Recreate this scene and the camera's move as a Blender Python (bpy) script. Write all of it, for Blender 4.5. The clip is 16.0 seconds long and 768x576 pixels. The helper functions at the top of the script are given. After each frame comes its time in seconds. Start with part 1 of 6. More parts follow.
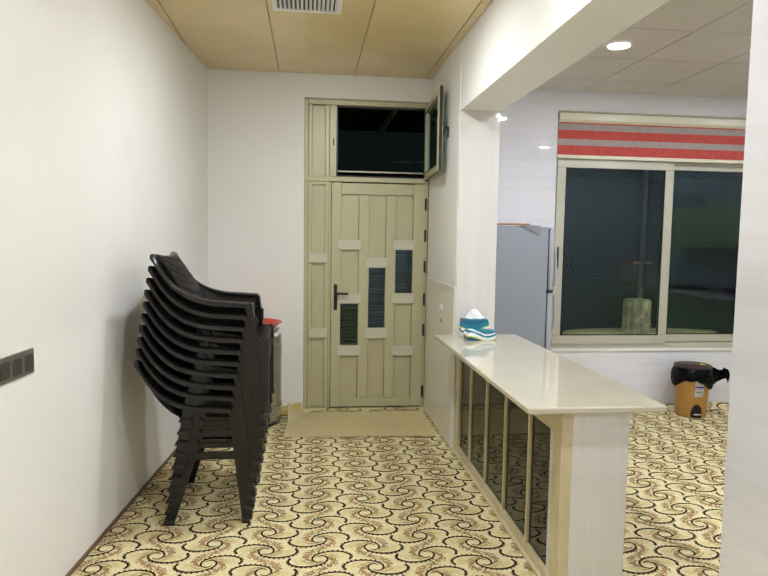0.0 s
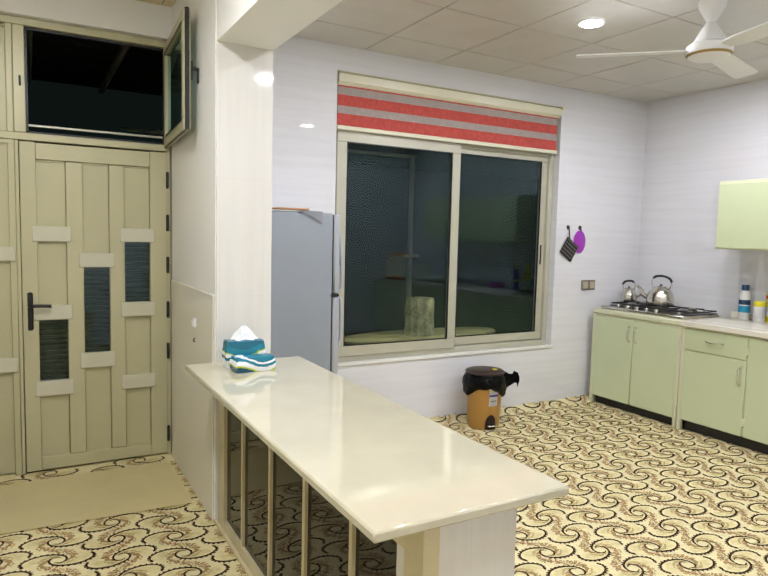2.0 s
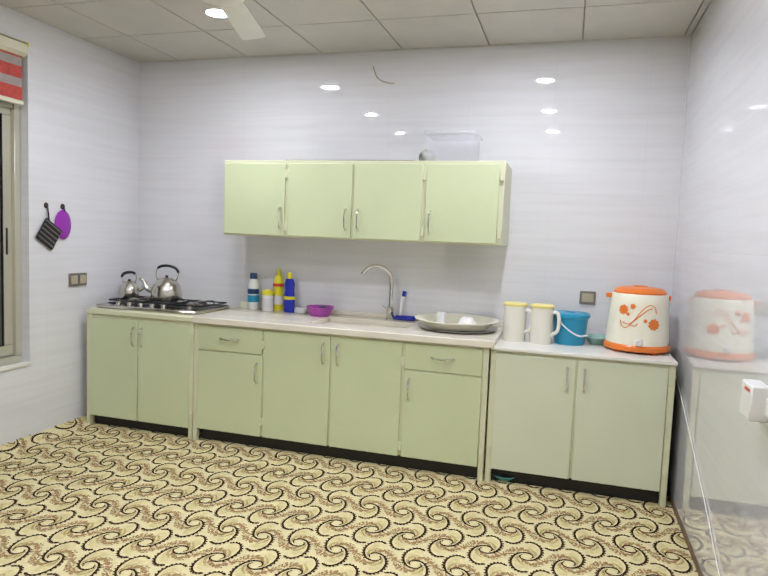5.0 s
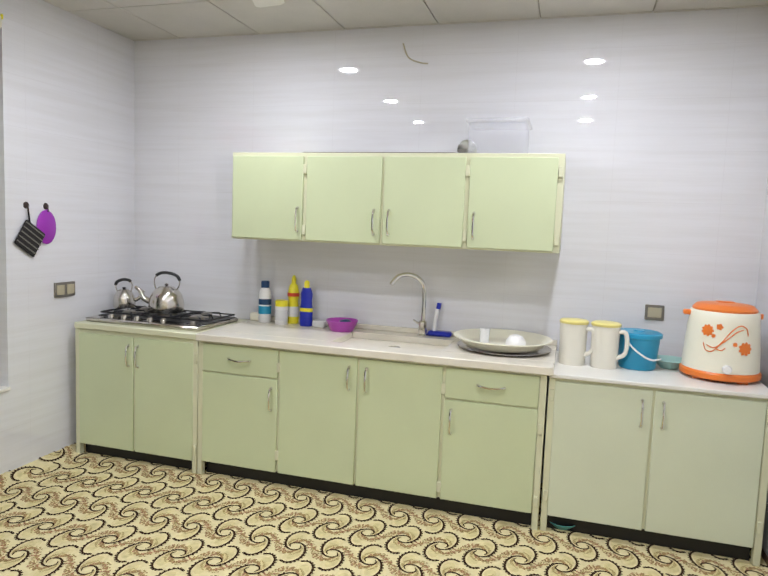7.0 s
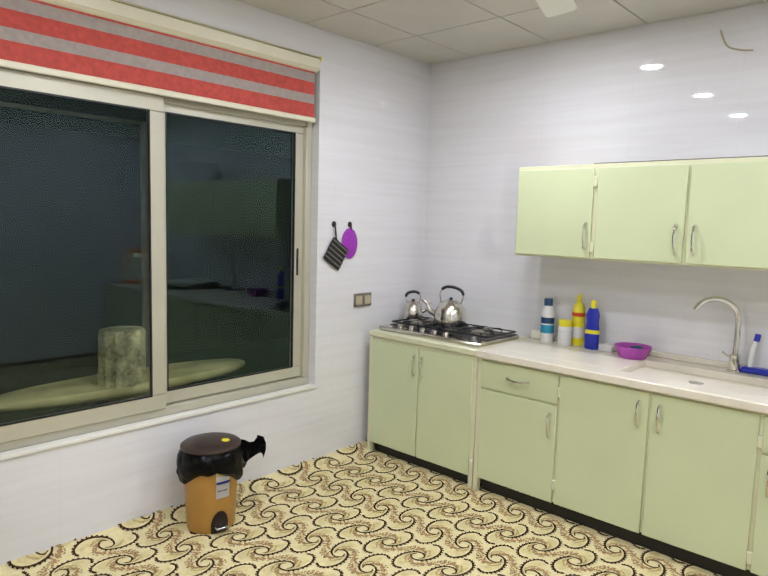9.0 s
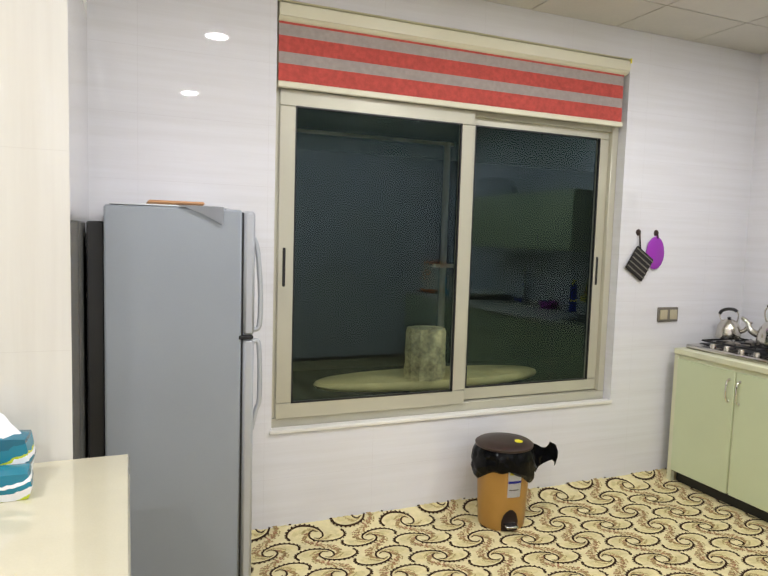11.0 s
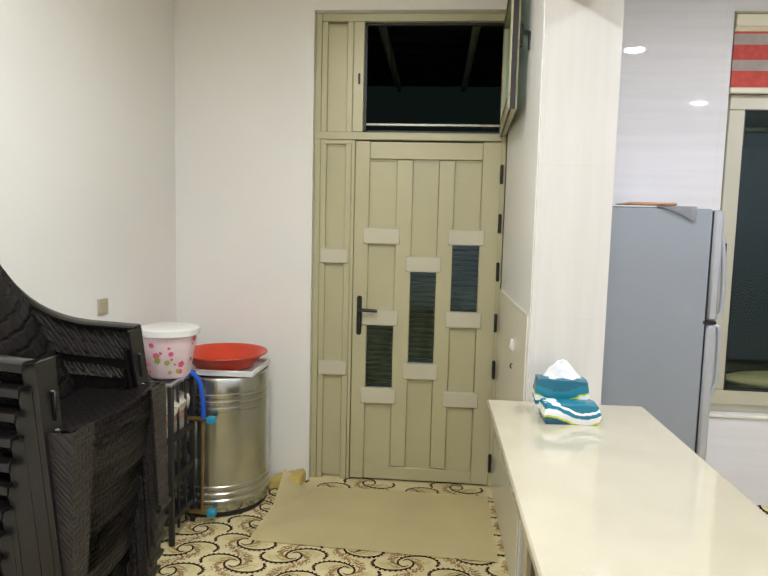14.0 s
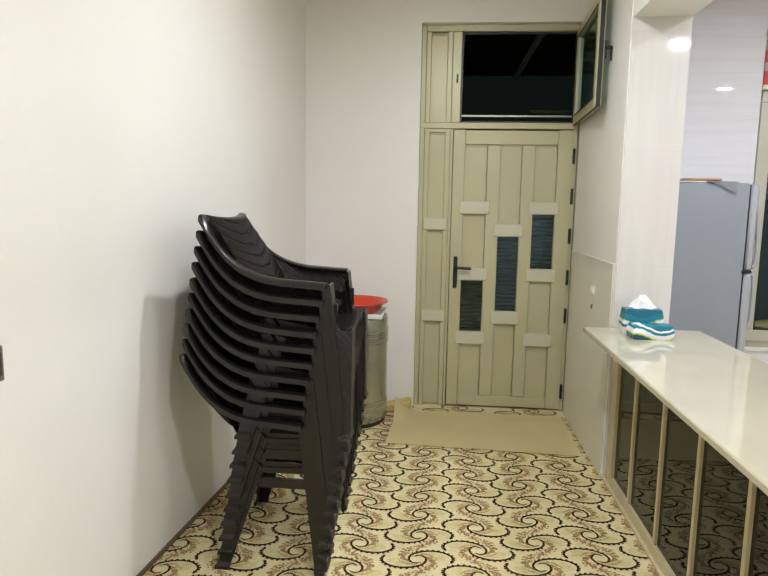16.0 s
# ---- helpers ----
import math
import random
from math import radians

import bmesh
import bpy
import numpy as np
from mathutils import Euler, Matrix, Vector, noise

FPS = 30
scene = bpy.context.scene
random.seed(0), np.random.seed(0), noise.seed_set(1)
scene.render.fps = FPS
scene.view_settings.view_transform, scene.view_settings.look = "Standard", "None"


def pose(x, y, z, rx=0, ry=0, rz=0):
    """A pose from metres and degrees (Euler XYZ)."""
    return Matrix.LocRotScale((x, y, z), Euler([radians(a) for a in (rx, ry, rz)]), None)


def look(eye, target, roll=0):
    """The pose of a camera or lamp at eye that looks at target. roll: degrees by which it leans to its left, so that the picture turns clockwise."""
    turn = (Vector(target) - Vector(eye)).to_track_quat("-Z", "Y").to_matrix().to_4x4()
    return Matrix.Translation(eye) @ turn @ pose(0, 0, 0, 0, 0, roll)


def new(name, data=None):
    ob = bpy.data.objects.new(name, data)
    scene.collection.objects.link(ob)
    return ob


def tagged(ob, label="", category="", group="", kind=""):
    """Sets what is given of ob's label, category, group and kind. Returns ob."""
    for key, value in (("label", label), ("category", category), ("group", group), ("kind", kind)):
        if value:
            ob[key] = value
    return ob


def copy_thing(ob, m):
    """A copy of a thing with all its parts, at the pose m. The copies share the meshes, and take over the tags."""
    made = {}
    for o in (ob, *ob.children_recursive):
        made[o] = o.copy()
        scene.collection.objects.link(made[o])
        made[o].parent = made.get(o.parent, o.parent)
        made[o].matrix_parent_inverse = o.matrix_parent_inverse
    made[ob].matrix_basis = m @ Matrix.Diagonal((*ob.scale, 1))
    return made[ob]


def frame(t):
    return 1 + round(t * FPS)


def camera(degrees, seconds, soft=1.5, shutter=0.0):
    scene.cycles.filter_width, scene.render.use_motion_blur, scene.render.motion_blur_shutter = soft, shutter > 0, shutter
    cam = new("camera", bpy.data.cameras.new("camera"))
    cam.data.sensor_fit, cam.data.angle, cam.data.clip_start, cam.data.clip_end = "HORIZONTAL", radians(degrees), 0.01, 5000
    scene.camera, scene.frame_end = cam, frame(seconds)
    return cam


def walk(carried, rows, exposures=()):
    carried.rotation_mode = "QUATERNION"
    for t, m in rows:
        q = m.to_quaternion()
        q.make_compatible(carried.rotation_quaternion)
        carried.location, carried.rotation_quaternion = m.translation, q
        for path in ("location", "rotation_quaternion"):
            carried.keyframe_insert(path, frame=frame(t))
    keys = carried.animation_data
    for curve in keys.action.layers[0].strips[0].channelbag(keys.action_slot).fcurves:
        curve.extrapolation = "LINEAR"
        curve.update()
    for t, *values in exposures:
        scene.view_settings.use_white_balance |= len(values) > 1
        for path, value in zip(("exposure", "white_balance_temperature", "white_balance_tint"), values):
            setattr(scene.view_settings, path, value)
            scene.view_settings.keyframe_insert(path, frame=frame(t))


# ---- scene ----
cam = camera(62.9, 16.0)
PATH = [
    (0, (0.091, 0.074, 1.552), (0.328, 2.054, 1.394), 0.9),
    (0.5, (0.166, 0.42, 1.571), (0.488, 2.387, 1.405), 1.0),
    (1, (0.177, 0.788, 1.547), (0.659, 2.722, 1.384), 1.1),
    (1.5, (0.264, 1.115, 1.516), (0.971, 2.979, 1.354), 1.2),
    (2, (0.326, 1.333, 1.534), (1.308, 3.067, 1.366), 1.4),
    (2.5, (0.4, 1.514, 1.547), (1.656, 3.061, 1.377), 1.7),
    (3, (0.468, 1.652, 1.55), (1.964, 2.969, 1.382), 1.8),
    (3.5, (0.61, 1.772, 1.528), (2.296, 2.835, 1.366), 2.0),
    (4, (0.773, 1.863, 1.504), (2.598, 2.667, 1.354), 2.2),
    (4.5, (0.916, 1.935, 1.502), (2.827, 2.509, 1.356), 2.2),
    (7, (1.592, 2.386, 1.59), (3.503, 2.945, 1.4), 2.2),
    (7.5, (1.653, 2.444, 1.587), (3.501, 3.188, 1.41), 2.2),
    (8, (1.715, 2.415, 1.635), (3.453, 3.385, 1.442), 1.9),
    (8.5, (1.718, 2.416, 1.676), (3.332, 3.58, 1.469), 1.7),
    (11, (1.604, 2.417, 1.578), (2.36, 4.26, 1.411), 1.7),
    (11.5, (1.46, 2.409, 1.58), (2.012, 4.325, 1.415), 1.6),
    (12, (1.252, 2.387, 1.585), (1.613, 4.348, 1.423), 1.7),
    (12.5, (1.116, 2.351, 1.582), (1.298, 4.336, 1.423), 1.6),
    (13, (1.034, 2.273, 1.566), (1.067, 4.266, 1.404), 1.6),
    (13.5, (0.924, 2.145, 1.566), (0.841, 4.136, 1.392), 1.5),
    (14, (0.764, 2.008, 1.547), (0.606, 3.993, 1.352), 1.4),
    (14.5, (0.562, 1.815, 1.534), (0.358, 3.792, 1.31), 1.2),
    (15, (0.412, 1.581, 1.528), (0.204, 3.554, 1.276), 1.2),
    (15.5, (0.336, 1.326, 1.523), (0.129, 3.298, 1.259), 1.0),
    (16, (0.206, 1.086, 1.502), (0.034, 3.061, 1.238), 1.0),
]
E0 = -0.06
EXPOSURES = [(0, 0.0, 6500), (1, 0.16, 6600), (1.5, 0.24, 6650), (2.2, 0.06, 6550), (3, 0.0, 6450), (4.5, 0.0, 6450), (7, 0.0, 6500), (8.5, 0.08, 6550), (11, 0.12, 6850), (12.5, 0.10, 6700), (14.5, 0.12, 6550), (16, 0.04, 6550)]
walk(cam, [(t, look(eye, target, roll)) for t, eye, target, roll in PATH], [(t, E0 + stops, kelvin, 10) for t, stops, kelvin in EXPOSURES])

# ---- light ----
world = bpy.data.worlds.new("night")
scene.world = world
world.use_nodes = True
world.node_tree.nodes["Background"].inputs[0].default_value = (0.010, 0.018, 0.016, 1)
world.node_tree.nodes["Background"].inputs[1].default_value = 0.35
LAMP = 350.0
HALL_LAMP = 665.0


# ---- materials ----
def mat(name, c, rough=0.5, metal=0.0, var=0.06, scale=6.0, bump=0.0, bscale=180.0, coat=0.0, rvar=0.06, emit=0.0, spec=0.5):
    """Principled with colour drift at two scales, roughness drift and fine relief."""
    m = bpy.data.materials.new(name)
    m.use_nodes = True
    t = m.node_tree
    b = t.nodes["Principled BSDF"]
    co = t.nodes.new("ShaderNodeTexCoord")
    n1 = t.nodes.new("ShaderNodeTexNoise")
    n1.inputs["Scale"].default_value, n1.inputs["Detail"].default_value = scale, 5
    n2 = t.nodes.new("ShaderNodeTexNoise")
    n2.inputs["Scale"].default_value, n2.inputs["Detail"].default_value = bscale, 2
    t.links.new(co.outputs["Object"], n1.inputs["Vector"])
    t.links.new(co.outputs["Object"], n2.inputs["Vector"])
    add = t.nodes.new("ShaderNodeMath")
    add.operation = "MULTIPLY_ADD"
    add.inputs[1].default_value = 0.35
    t.links.new(n2.outputs["Fac"], add.inputs[0])
    t.links.new(n1.outputs["Fac"], add.inputs[2])
    ramp = t.nodes.new("ShaderNodeValToRGB")
    ramp.color_ramp.elements[0].position, ramp.color_ramp.elements[1].position = 0.42, 0.95
    ramp.color_ramp.elements[0].color = (*[min(1, v * (1 - var)) for v in c], 1)
    ramp.color_ramp.elements[1].color = (*[min(1, v * (1 + var)) for v in c], 1)
    t.links.new(add.outputs[0], ramp.inputs["Fac"])
    t.links.new(ramp.outputs["Color"], b.inputs["Base Color"])
    mr = t.nodes.new("ShaderNodeMapRange")
    mr.inputs["To Min"].default_value, mr.inputs["To Max"].default_value = max(0.0, rough - rvar * min(1, rough * 2)), min(1, rough + rvar * min(1, rough * 2))
    t.links.new(n1.outputs["Fac"], mr.inputs["Value"])
    t.links.new(mr.outputs["Result"], b.inputs["Roughness"])
    b.inputs["Metallic"].default_value = metal
    b.inputs["Specular IOR Level"].default_value = spec
    b.inputs["Coat Weight"].default_value = coat
    b.inputs["Coat Roughness"].default_value = 0.08
    if bump:
        bp = t.nodes.new("ShaderNodeBump")
        bp.inputs["Strength"].default_value, bp.inputs["Distance"].default_value = bump, 0.002
        t.links.new(n2.outputs["Fac"], bp.inputs["Height"])
        t.links.new(bp.outputs["Normal"], b.inputs["Normal"])
    if emit:
        b.inputs["Emission Color"].default_value, b.inputs["Emission Strength"].default_value = (*c, 1), emit
    return m


def wall_tile(name, c, c2, rough, across=(0.6, 0.3), upright=False):
    """Glazed wall tile with long soft streaks and fine joints; the joints follow x + y and z."""
    m = mat(name, c, rough, bump=0.0, coat=0.0)
    t = m.node_tree
    b = t.nodes["Principled BSDF"]
    b.inputs["IOR"].default_value = 1.6
    b.inputs["Coat Weight"].default_value, b.inputs["Coat Roughness"].default_value = 0.7, 0.005
    co = t.nodes.new("ShaderNodeTexCoord")
    mp = t.nodes.new("ShaderNodeMapping")
    mp.inputs["Scale"].default_value = (14, 14, 0.7) if upright else (0.7, 0.7, 16)
    t.links.new(co.outputs["Object"], mp.inputs["Vector"])
    nz = t.nodes.new("ShaderNodeTexNoise")
    nz.inputs["Scale"].default_value, nz.inputs["Detail"].default_value, nz.inputs["Roughness"].default_value = 1.6, 6, 0.62
    t.links.new(mp.outputs["Vector"], nz.inputs["Vector"])
    ramp = t.nodes.new("ShaderNodeValToRGB")
    ramp.color_ramp.elements[0].position, ramp.color_ramp.elements[1].position = 0.36, 0.60
    ramp.color_ramp.elements[0].color, ramp.color_ramp.elements[1].color = (*c2, 1), (*c, 1)
    t.links.new(nz.outputs["Fac"], ramp.inputs["Fac"])
    sx = t.nodes.new("ShaderNodeSeparateXYZ")
    t.links.new(co.outputs["Object"], sx.inputs["Vector"])
    sm = t.nodes.new("ShaderNodeMath")
    t.links.new(sx.outputs["X"], sm.inputs[0])
    t.links.new(sx.outputs["Y"], sm.inputs[1])
    cx = t.nodes.new("ShaderNodeCombineXYZ")
    t.links.new(sm.outputs[0], cx.inputs["X"])
    t.links.new(sx.outputs["Z"], cx.inputs["Y"])
    br = t.nodes.new("ShaderNodeTexBrick")
    br.offset = 0.0
    br.inputs["Scale"].default_value, br.inputs["Brick Width"].default_value, br.inputs["Row Height"].default_value = 1.0, *across
    br.inputs["Mortar Size"].default_value, br.inputs["Mortar Smooth"].default_value = 0.0012, 0.3
    br.inputs["Color1"].default_value = br.inputs["Color2"].default_value = (1, 1, 1, 1)
    br.inputs["Mortar"].default_value = (0.93, 0.92, 0.92, 1)
    t.links.new(cx.outputs["Vector"], br.inputs["Vector"])
    mx = t.nodes.new("ShaderNodeMix")
    mx.data_type, mx.blend_type = "RGBA", "MULTIPLY"
    mx.inputs["Factor"].default_value = 1.0
    t.links.new(ramp.outputs["Color"], mx.inputs["A"])
    t.links.new(br.outputs["Color"], mx.inputs["B"])
    t.links.new(mx.outputs["Result"], b.inputs["Base Color"])
    bp = t.nodes.new("ShaderNodeBump")
    bp.inputs["Strength"].default_value, bp.inputs["Distance"].default_value, bp.invert = 0.25, 0.001, True
    t.links.new(br.outputs["Fac"], bp.inputs["Height"])
    t.links.new(bp.outputs["Normal"], b.inputs["Normal"])
    return m


def glass(name, tint=(0.86, 0.90, 0.86)):
    m = bpy.data.materials.new(name)
    m.use_nodes = True
    t = m.node_tree
    t.nodes.remove(t.nodes["Principled BSDF"])
    gl, tr, mix, fr = (t.nodes.new(k) for k in ("ShaderNodeBsdfGlossy", "ShaderNodeBsdfTransparent", "ShaderNodeMixShader", "ShaderNodeFresnel"))
    gl.inputs["Roughness"].default_value = 0.0
    tr.inputs["Color"].default_value = (*tint, 1)
    fr.inputs["IOR"].default_value = 1.7
    gl.inputs["Color"].default_value = (0.66, 0.92, 1.0, 1)
    t.links.new(fr.outputs[0], mix.inputs[0])
    t.links.new(tr.outputs[0], mix.inputs[1])
    t.links.new(gl.outputs[0], mix.inputs[2])
    t.links.new(mix.outputs[0], t.nodes["Material Output"].inputs["Surface"])
    return m


def print_mat(name, height, stops, phase, k=30.0, amp=0.10):
    """A glossy wrapper printed with wavy bands of colour up its height."""
    m = mat(name, (0.8, 0.8, 0.8), 0.25, bump=0.0)
    t = m.node_tree
    co, sx = t.nodes.new("ShaderNodeTexCoord"), t.nodes.new("ShaderNodeSeparateXYZ")
    t.links.new(co.outputs["Object"], sx.inputs["Vector"])
    wv, sn, mx, zz, sm = (t.nodes.new("ShaderNodeMath") for _ in range(5))
    wv.operation, sn.operation, mx.operation, zz.operation = "MULTIPLY_ADD", "SINE", "MULTIPLY", "MULTIPLY_ADD"
    wv.inputs[1].default_value, wv.inputs[2].default_value = k, phase
    t.links.new(sx.outputs["X"], wv.inputs[0])
    t.links.new(wv.outputs[0], sn.inputs[0])
    mx.inputs[1].default_value = amp
    t.links.new(sn.outputs[0], mx.inputs[0])
    zz.inputs[1].default_value = 1 / height
    t.links.new(sx.outputs["Z"], zz.inputs[0])
    t.links.new(mx.outputs[0], zz.inputs[2])
    nz = t.nodes.new("ShaderNodeTexNoise")
    nz.inputs["Scale"].default_value = 45
    t.links.new(co.outputs["Object"], nz.inputs["Vector"])
    sm.operation = "MULTIPLY_ADD"
    sm.inputs[1].default_value = 0.20
    t.links.new(nz.outputs["Fac"], sm.inputs[0])
    t.links.new(zz.outputs[0], sm.inputs[2])
    ramp = t.nodes.new("ShaderNodeValToRGB")
    ramp.color_ramp.interpolation = "CONSTANT"
    while len(ramp.color_ramp.elements) < len(stops):
        ramp.color_ramp.elements.new(0.5)
    for e, (p, c) in zip(ramp.color_ramp.elements, stops):
        e.position, e.color = p, (*c, 1)
    t.links.new(sm.outputs[0], ramp.inputs["Fac"])
    t.links.new(ramp.outputs["Color"], t.nodes["Principled BSDF"].inputs["Base Color"])
    return m


def lamp_mat(name, c, strength):
    m = bpy.data.materials.new(name)
    m.use_nodes = True
    b = m.node_tree.nodes["Principled BSDF"]
    b.inputs["Base Color"].default_value = (0.8, 0.8, 0.8, 1)
    b.inputs["Emission Color"].default_value, b.inputs["Emission Strength"].default_value = (*c, 1), strength
    return m


M_PAINT = mat("cream_wall_paint", (0.83, 0.82, 0.775), 0.42, var=0.03, scale=1.5, bump=0.05, bscale=90)
M_WAINS = mat("glossy_cream_paint", (0.76, 0.73, 0.63), 0.16, var=0.03, scale=2.0)
M_TILE = wall_tile("streaked_white_tile", (0.755, 0.752, 0.785), (0.715, 0.708, 0.730), 0.016)
M_PTILE = wall_tile("upright_streaked_tile", (0.68, 0.66, 0.62), (0.65, 0.625, 0.585), 0.06, (0.3, 0.6), True)
M_CEIL = mat("kitchen_ceiling_board", (0.60, 0.575, 0.52), 0.35, var=0.06, scale=5, bump=0.10, bscale=60)
M_HCEIL = mat("hall_ceiling_panel", (0.74, 0.60, 0.33), 0.20, var=0.09, scale=2.2, bump=0.02)
M_TBAR = mat("ceiling_grid_metal", (0.34, 0.30, 0.24), 0.5, var=0.05)
M_CARPET = mat("cream_carpet", (0.72, 0.63, 0.36), 0.95, spec=0.08, var=0.08, scale=30, bump=0.5, bscale=500)
M_SLAB = mat("concrete_floor", (0.35, 0.34, 0.32), 0.8, var=0.12, scale=4, bump=0.3, bscale=80)
M_CDARK = mat("dark_carpet_pile", (0.052, 0.030, 0.017), 0.95, spec=0.08, var=0.3, scale=60, bump=0.4, bscale=500)
M_CBROWN = mat("brown_carpet_pile", (0.34, 0.225, 0.105), 0.95, spec=0.08, var=0.3, scale=60, bump=0.4, bscale=500)
M_CPINK = mat("rose_carpet_pile", (0.40, 0.215, 0.125), 0.95, spec=0.08, var=0.3, scale=60, bump=0.4, bscale=500)
M_COLIVE = mat("olive_carpet_pile", (0.38, 0.29, 0.12), 0.95, spec=0.08, var=0.3, scale=60, bump=0.4, bscale=500)
M_CLOBE2 = mat("deep_yellow_carpet_pile", (0.64, 0.55, 0.285), 0.95, spec=0.08, var=0.16, scale=40, bump=0.4, bscale=500)
M_CLOBE = mat("yellow_carpet_pile", (0.70, 0.605, 0.335), 0.95, spec=0.08, var=0.12, scale=40, bump=0.4, bscale=500)
M_ALU = mat("champagne_aluminium", (0.52, 0.49, 0.31), 0.36, metal=0.12, var=0.05, scale=3, bump=0.02)
M_ALU2 = mat("pale_aluminium_block", (0.60, 0.58, 0.45), 0.32, metal=0.1, var=0.05, scale=3)
M_WALU = mat("window_aluminium", (0.54, 0.52, 0.42), 0.3, metal=0.3, var=0.04, scale=4)
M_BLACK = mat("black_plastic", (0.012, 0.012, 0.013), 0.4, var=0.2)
M_BAG = mat("black_bin_bag", (0.003, 0.003, 0.0035), 0.2, spec=0.12, var=0.2, bump=0.6, bscale=30)
M_CHAIR = mat("dark_brown_plastic", (0.0095, 0.0080, 0.0078), 0.30, var=0.2, scale=12, bump=0.15, bscale=120)
M_WEAVE = mat("dark_woven_plastic", (0.021, 0.0165, 0.016), 0.34, var=0.15, scale=12)
_t = M_WEAVE.node_tree
_co, _sx, _ad, _cx, _br, _bp = (_t.nodes.new(k) for k in ("ShaderNodeTexCoord", "ShaderNodeSeparateXYZ", "ShaderNodeMath", "ShaderNodeCombineXYZ", "ShaderNodeTexBrick", "ShaderNodeBump"))
_t.links.new(_co.outputs["Object"], _sx.inputs["Vector"])
_t.links.new(_sx.outputs["X"], _ad.inputs[0])
_t.links.new(_sx.outputs["Z"], _ad.inputs[1])
_t.links.new(_sx.outputs["Y"], _cx.inputs["X"])
_t.links.new(_ad.outputs[0], _cx.inputs["Y"])
_t.links.new(_cx.outputs["Vector"], _br.inputs["Vector"])
_br.inputs["Scale"].default_value, _br.inputs["Brick Width"].default_value, _br.inputs["Row Height"].default_value = 1.0, 0.034, 0.015
_br.inputs["Mortar Size"].default_value, _br.inputs["Mortar Smooth"].default_value = 0.0035, 1.0
_bp.invert = True
_bp.inputs["Strength"].default_value, _bp.inputs["Distance"].default_value = 1.0, 0.008
_t.links.new(_br.outputs["Fac"], _bp.inputs["Height"])
_t.links.new(_bp.outputs["Normal"], _t.nodes["Principled BSDF"].inputs["Normal"])
M_GLASS = glass("window_glass")
M_DGLASS = glass("tinted_door_glass", (0.40, 0.48, 0.44))
M_SMOKE = mat("smoked_glass_panel", (0.008, 0.007, 0.006), 0.03, var=0.2, spec=0.3)
M_CREAMST = mat("cream_marble_top", (0.54, 0.50, 0.375), 0.07, var=0.06, scale=5, coat=0.4)
M_CREAMFR = mat("cream_stone_frame", (0.60, 0.52, 0.33), 0.16, var=0.10, scale=6)
M_CAB = mat("pale_green_laminate", (0.60, 0.66, 0.42), 0.32, var=0.035, scale=2.5, bump=0.02)
M_CABE = mat("cream_cabinet_edge", (0.67, 0.67, 0.47), 0.35, var=0.04)
M_CAB2 = mat("grey_green_laminate", (0.66, 0.70, 0.53), 0.32, var=0.035, scale=2.5, bump=0.02)
M_TOP = mat("cream_sink_top", (0.77, 0.72, 0.61), 0.2, var=0.05, scale=9)
M_WTOP = mat("white_board_top", (0.78, 0.76, 0.70), 0.3, var=0.03)
M_STEEL = mat("polished_steel", (0.62, 0.59, 0.54), 0.16, metal=1.0, var=0.06, scale=10)
M_CHROME = mat("chrome", (0.75, 0.74, 0.72), 0.07, metal=1.0, var=0.03)
M_GALV = mat("galvanised_steel", (0.50, 0.51, 0.49), 0.24, metal=0.95, var=0.12, scale=9)
M_FRIDGE = mat("grey_fridge_paint", (0.30, 0.33, 0.37), 0.36, metal=0.15, var=0.04, scale=3, bump=0.05, bscale=260)
M_FRDOOR = mat("silver_fridge_door", (0.48, 0.50, 0.54), 0.3, metal=0.4, var=0.04)
M_WHITE = mat("white_plastic", (0.80, 0.79, 0.77), 0.35, var=0.03)
M_JUG = mat("ivory_plastic", (0.80, 0.77, 0.67), 0.32, var=0.03)
M_CREAM = mat("cream_plastic", (0.86, 0.83, 0.68), 0.3, var=0.04)
M_YELLOW = mat("yellow_plastic", (0.84, 0.74, 0.03), 0.35, var=0.06)
M_LEMON = mat("pale_yellow_plastic", (0.82, 0.72, 0.25), 0.35, var=0.05)
M_BLUE = mat("blue_plastic", (0.02, 0.30, 0.50), 0.3, var=0.06)
M_NAVY = mat("navy_plastic", (0.015, 0.03, 0.42), 0.3, var=0.08)
M_HOSE = mat("blue_hose_plastic", (0.01, 0.10, 0.62), 0.35, var=0.06)
M_DKKEY = mat("dark_switch_key", (0.07, 0.06, 0.05), 0.3, var=0.06)
M_PURPLE = mat("purple_plastic", (0.32, 0.03, 0.42), 0.35, var=0.06)
M_MAGENTA = mat("magenta_plastic", (0.42, 0.06, 0.42), 0.3, var=0.06)
M_RED = mat("red_plastic", (0.62, 0.055, 0.02), 0.32, var=0.06)
M_ORANGE = mat("orange_plastic", (0.80, 0.20, 0.03), 0.32, var=0.06)
M_OCHRE = mat("ochre_plastic", (0.42, 0.22, 0.05), 0.38, var=0.05, scale=10)
M_LID = mat("dark_brown_lid", (0.040, 0.022, 0.017), 0.42, var=0.1)
M_BLINDR = mat("red_blind_cloth", (0.50, 0.075, 0.06), 0.85, var=0.22, scale=40, bump=0.3, bscale=400)
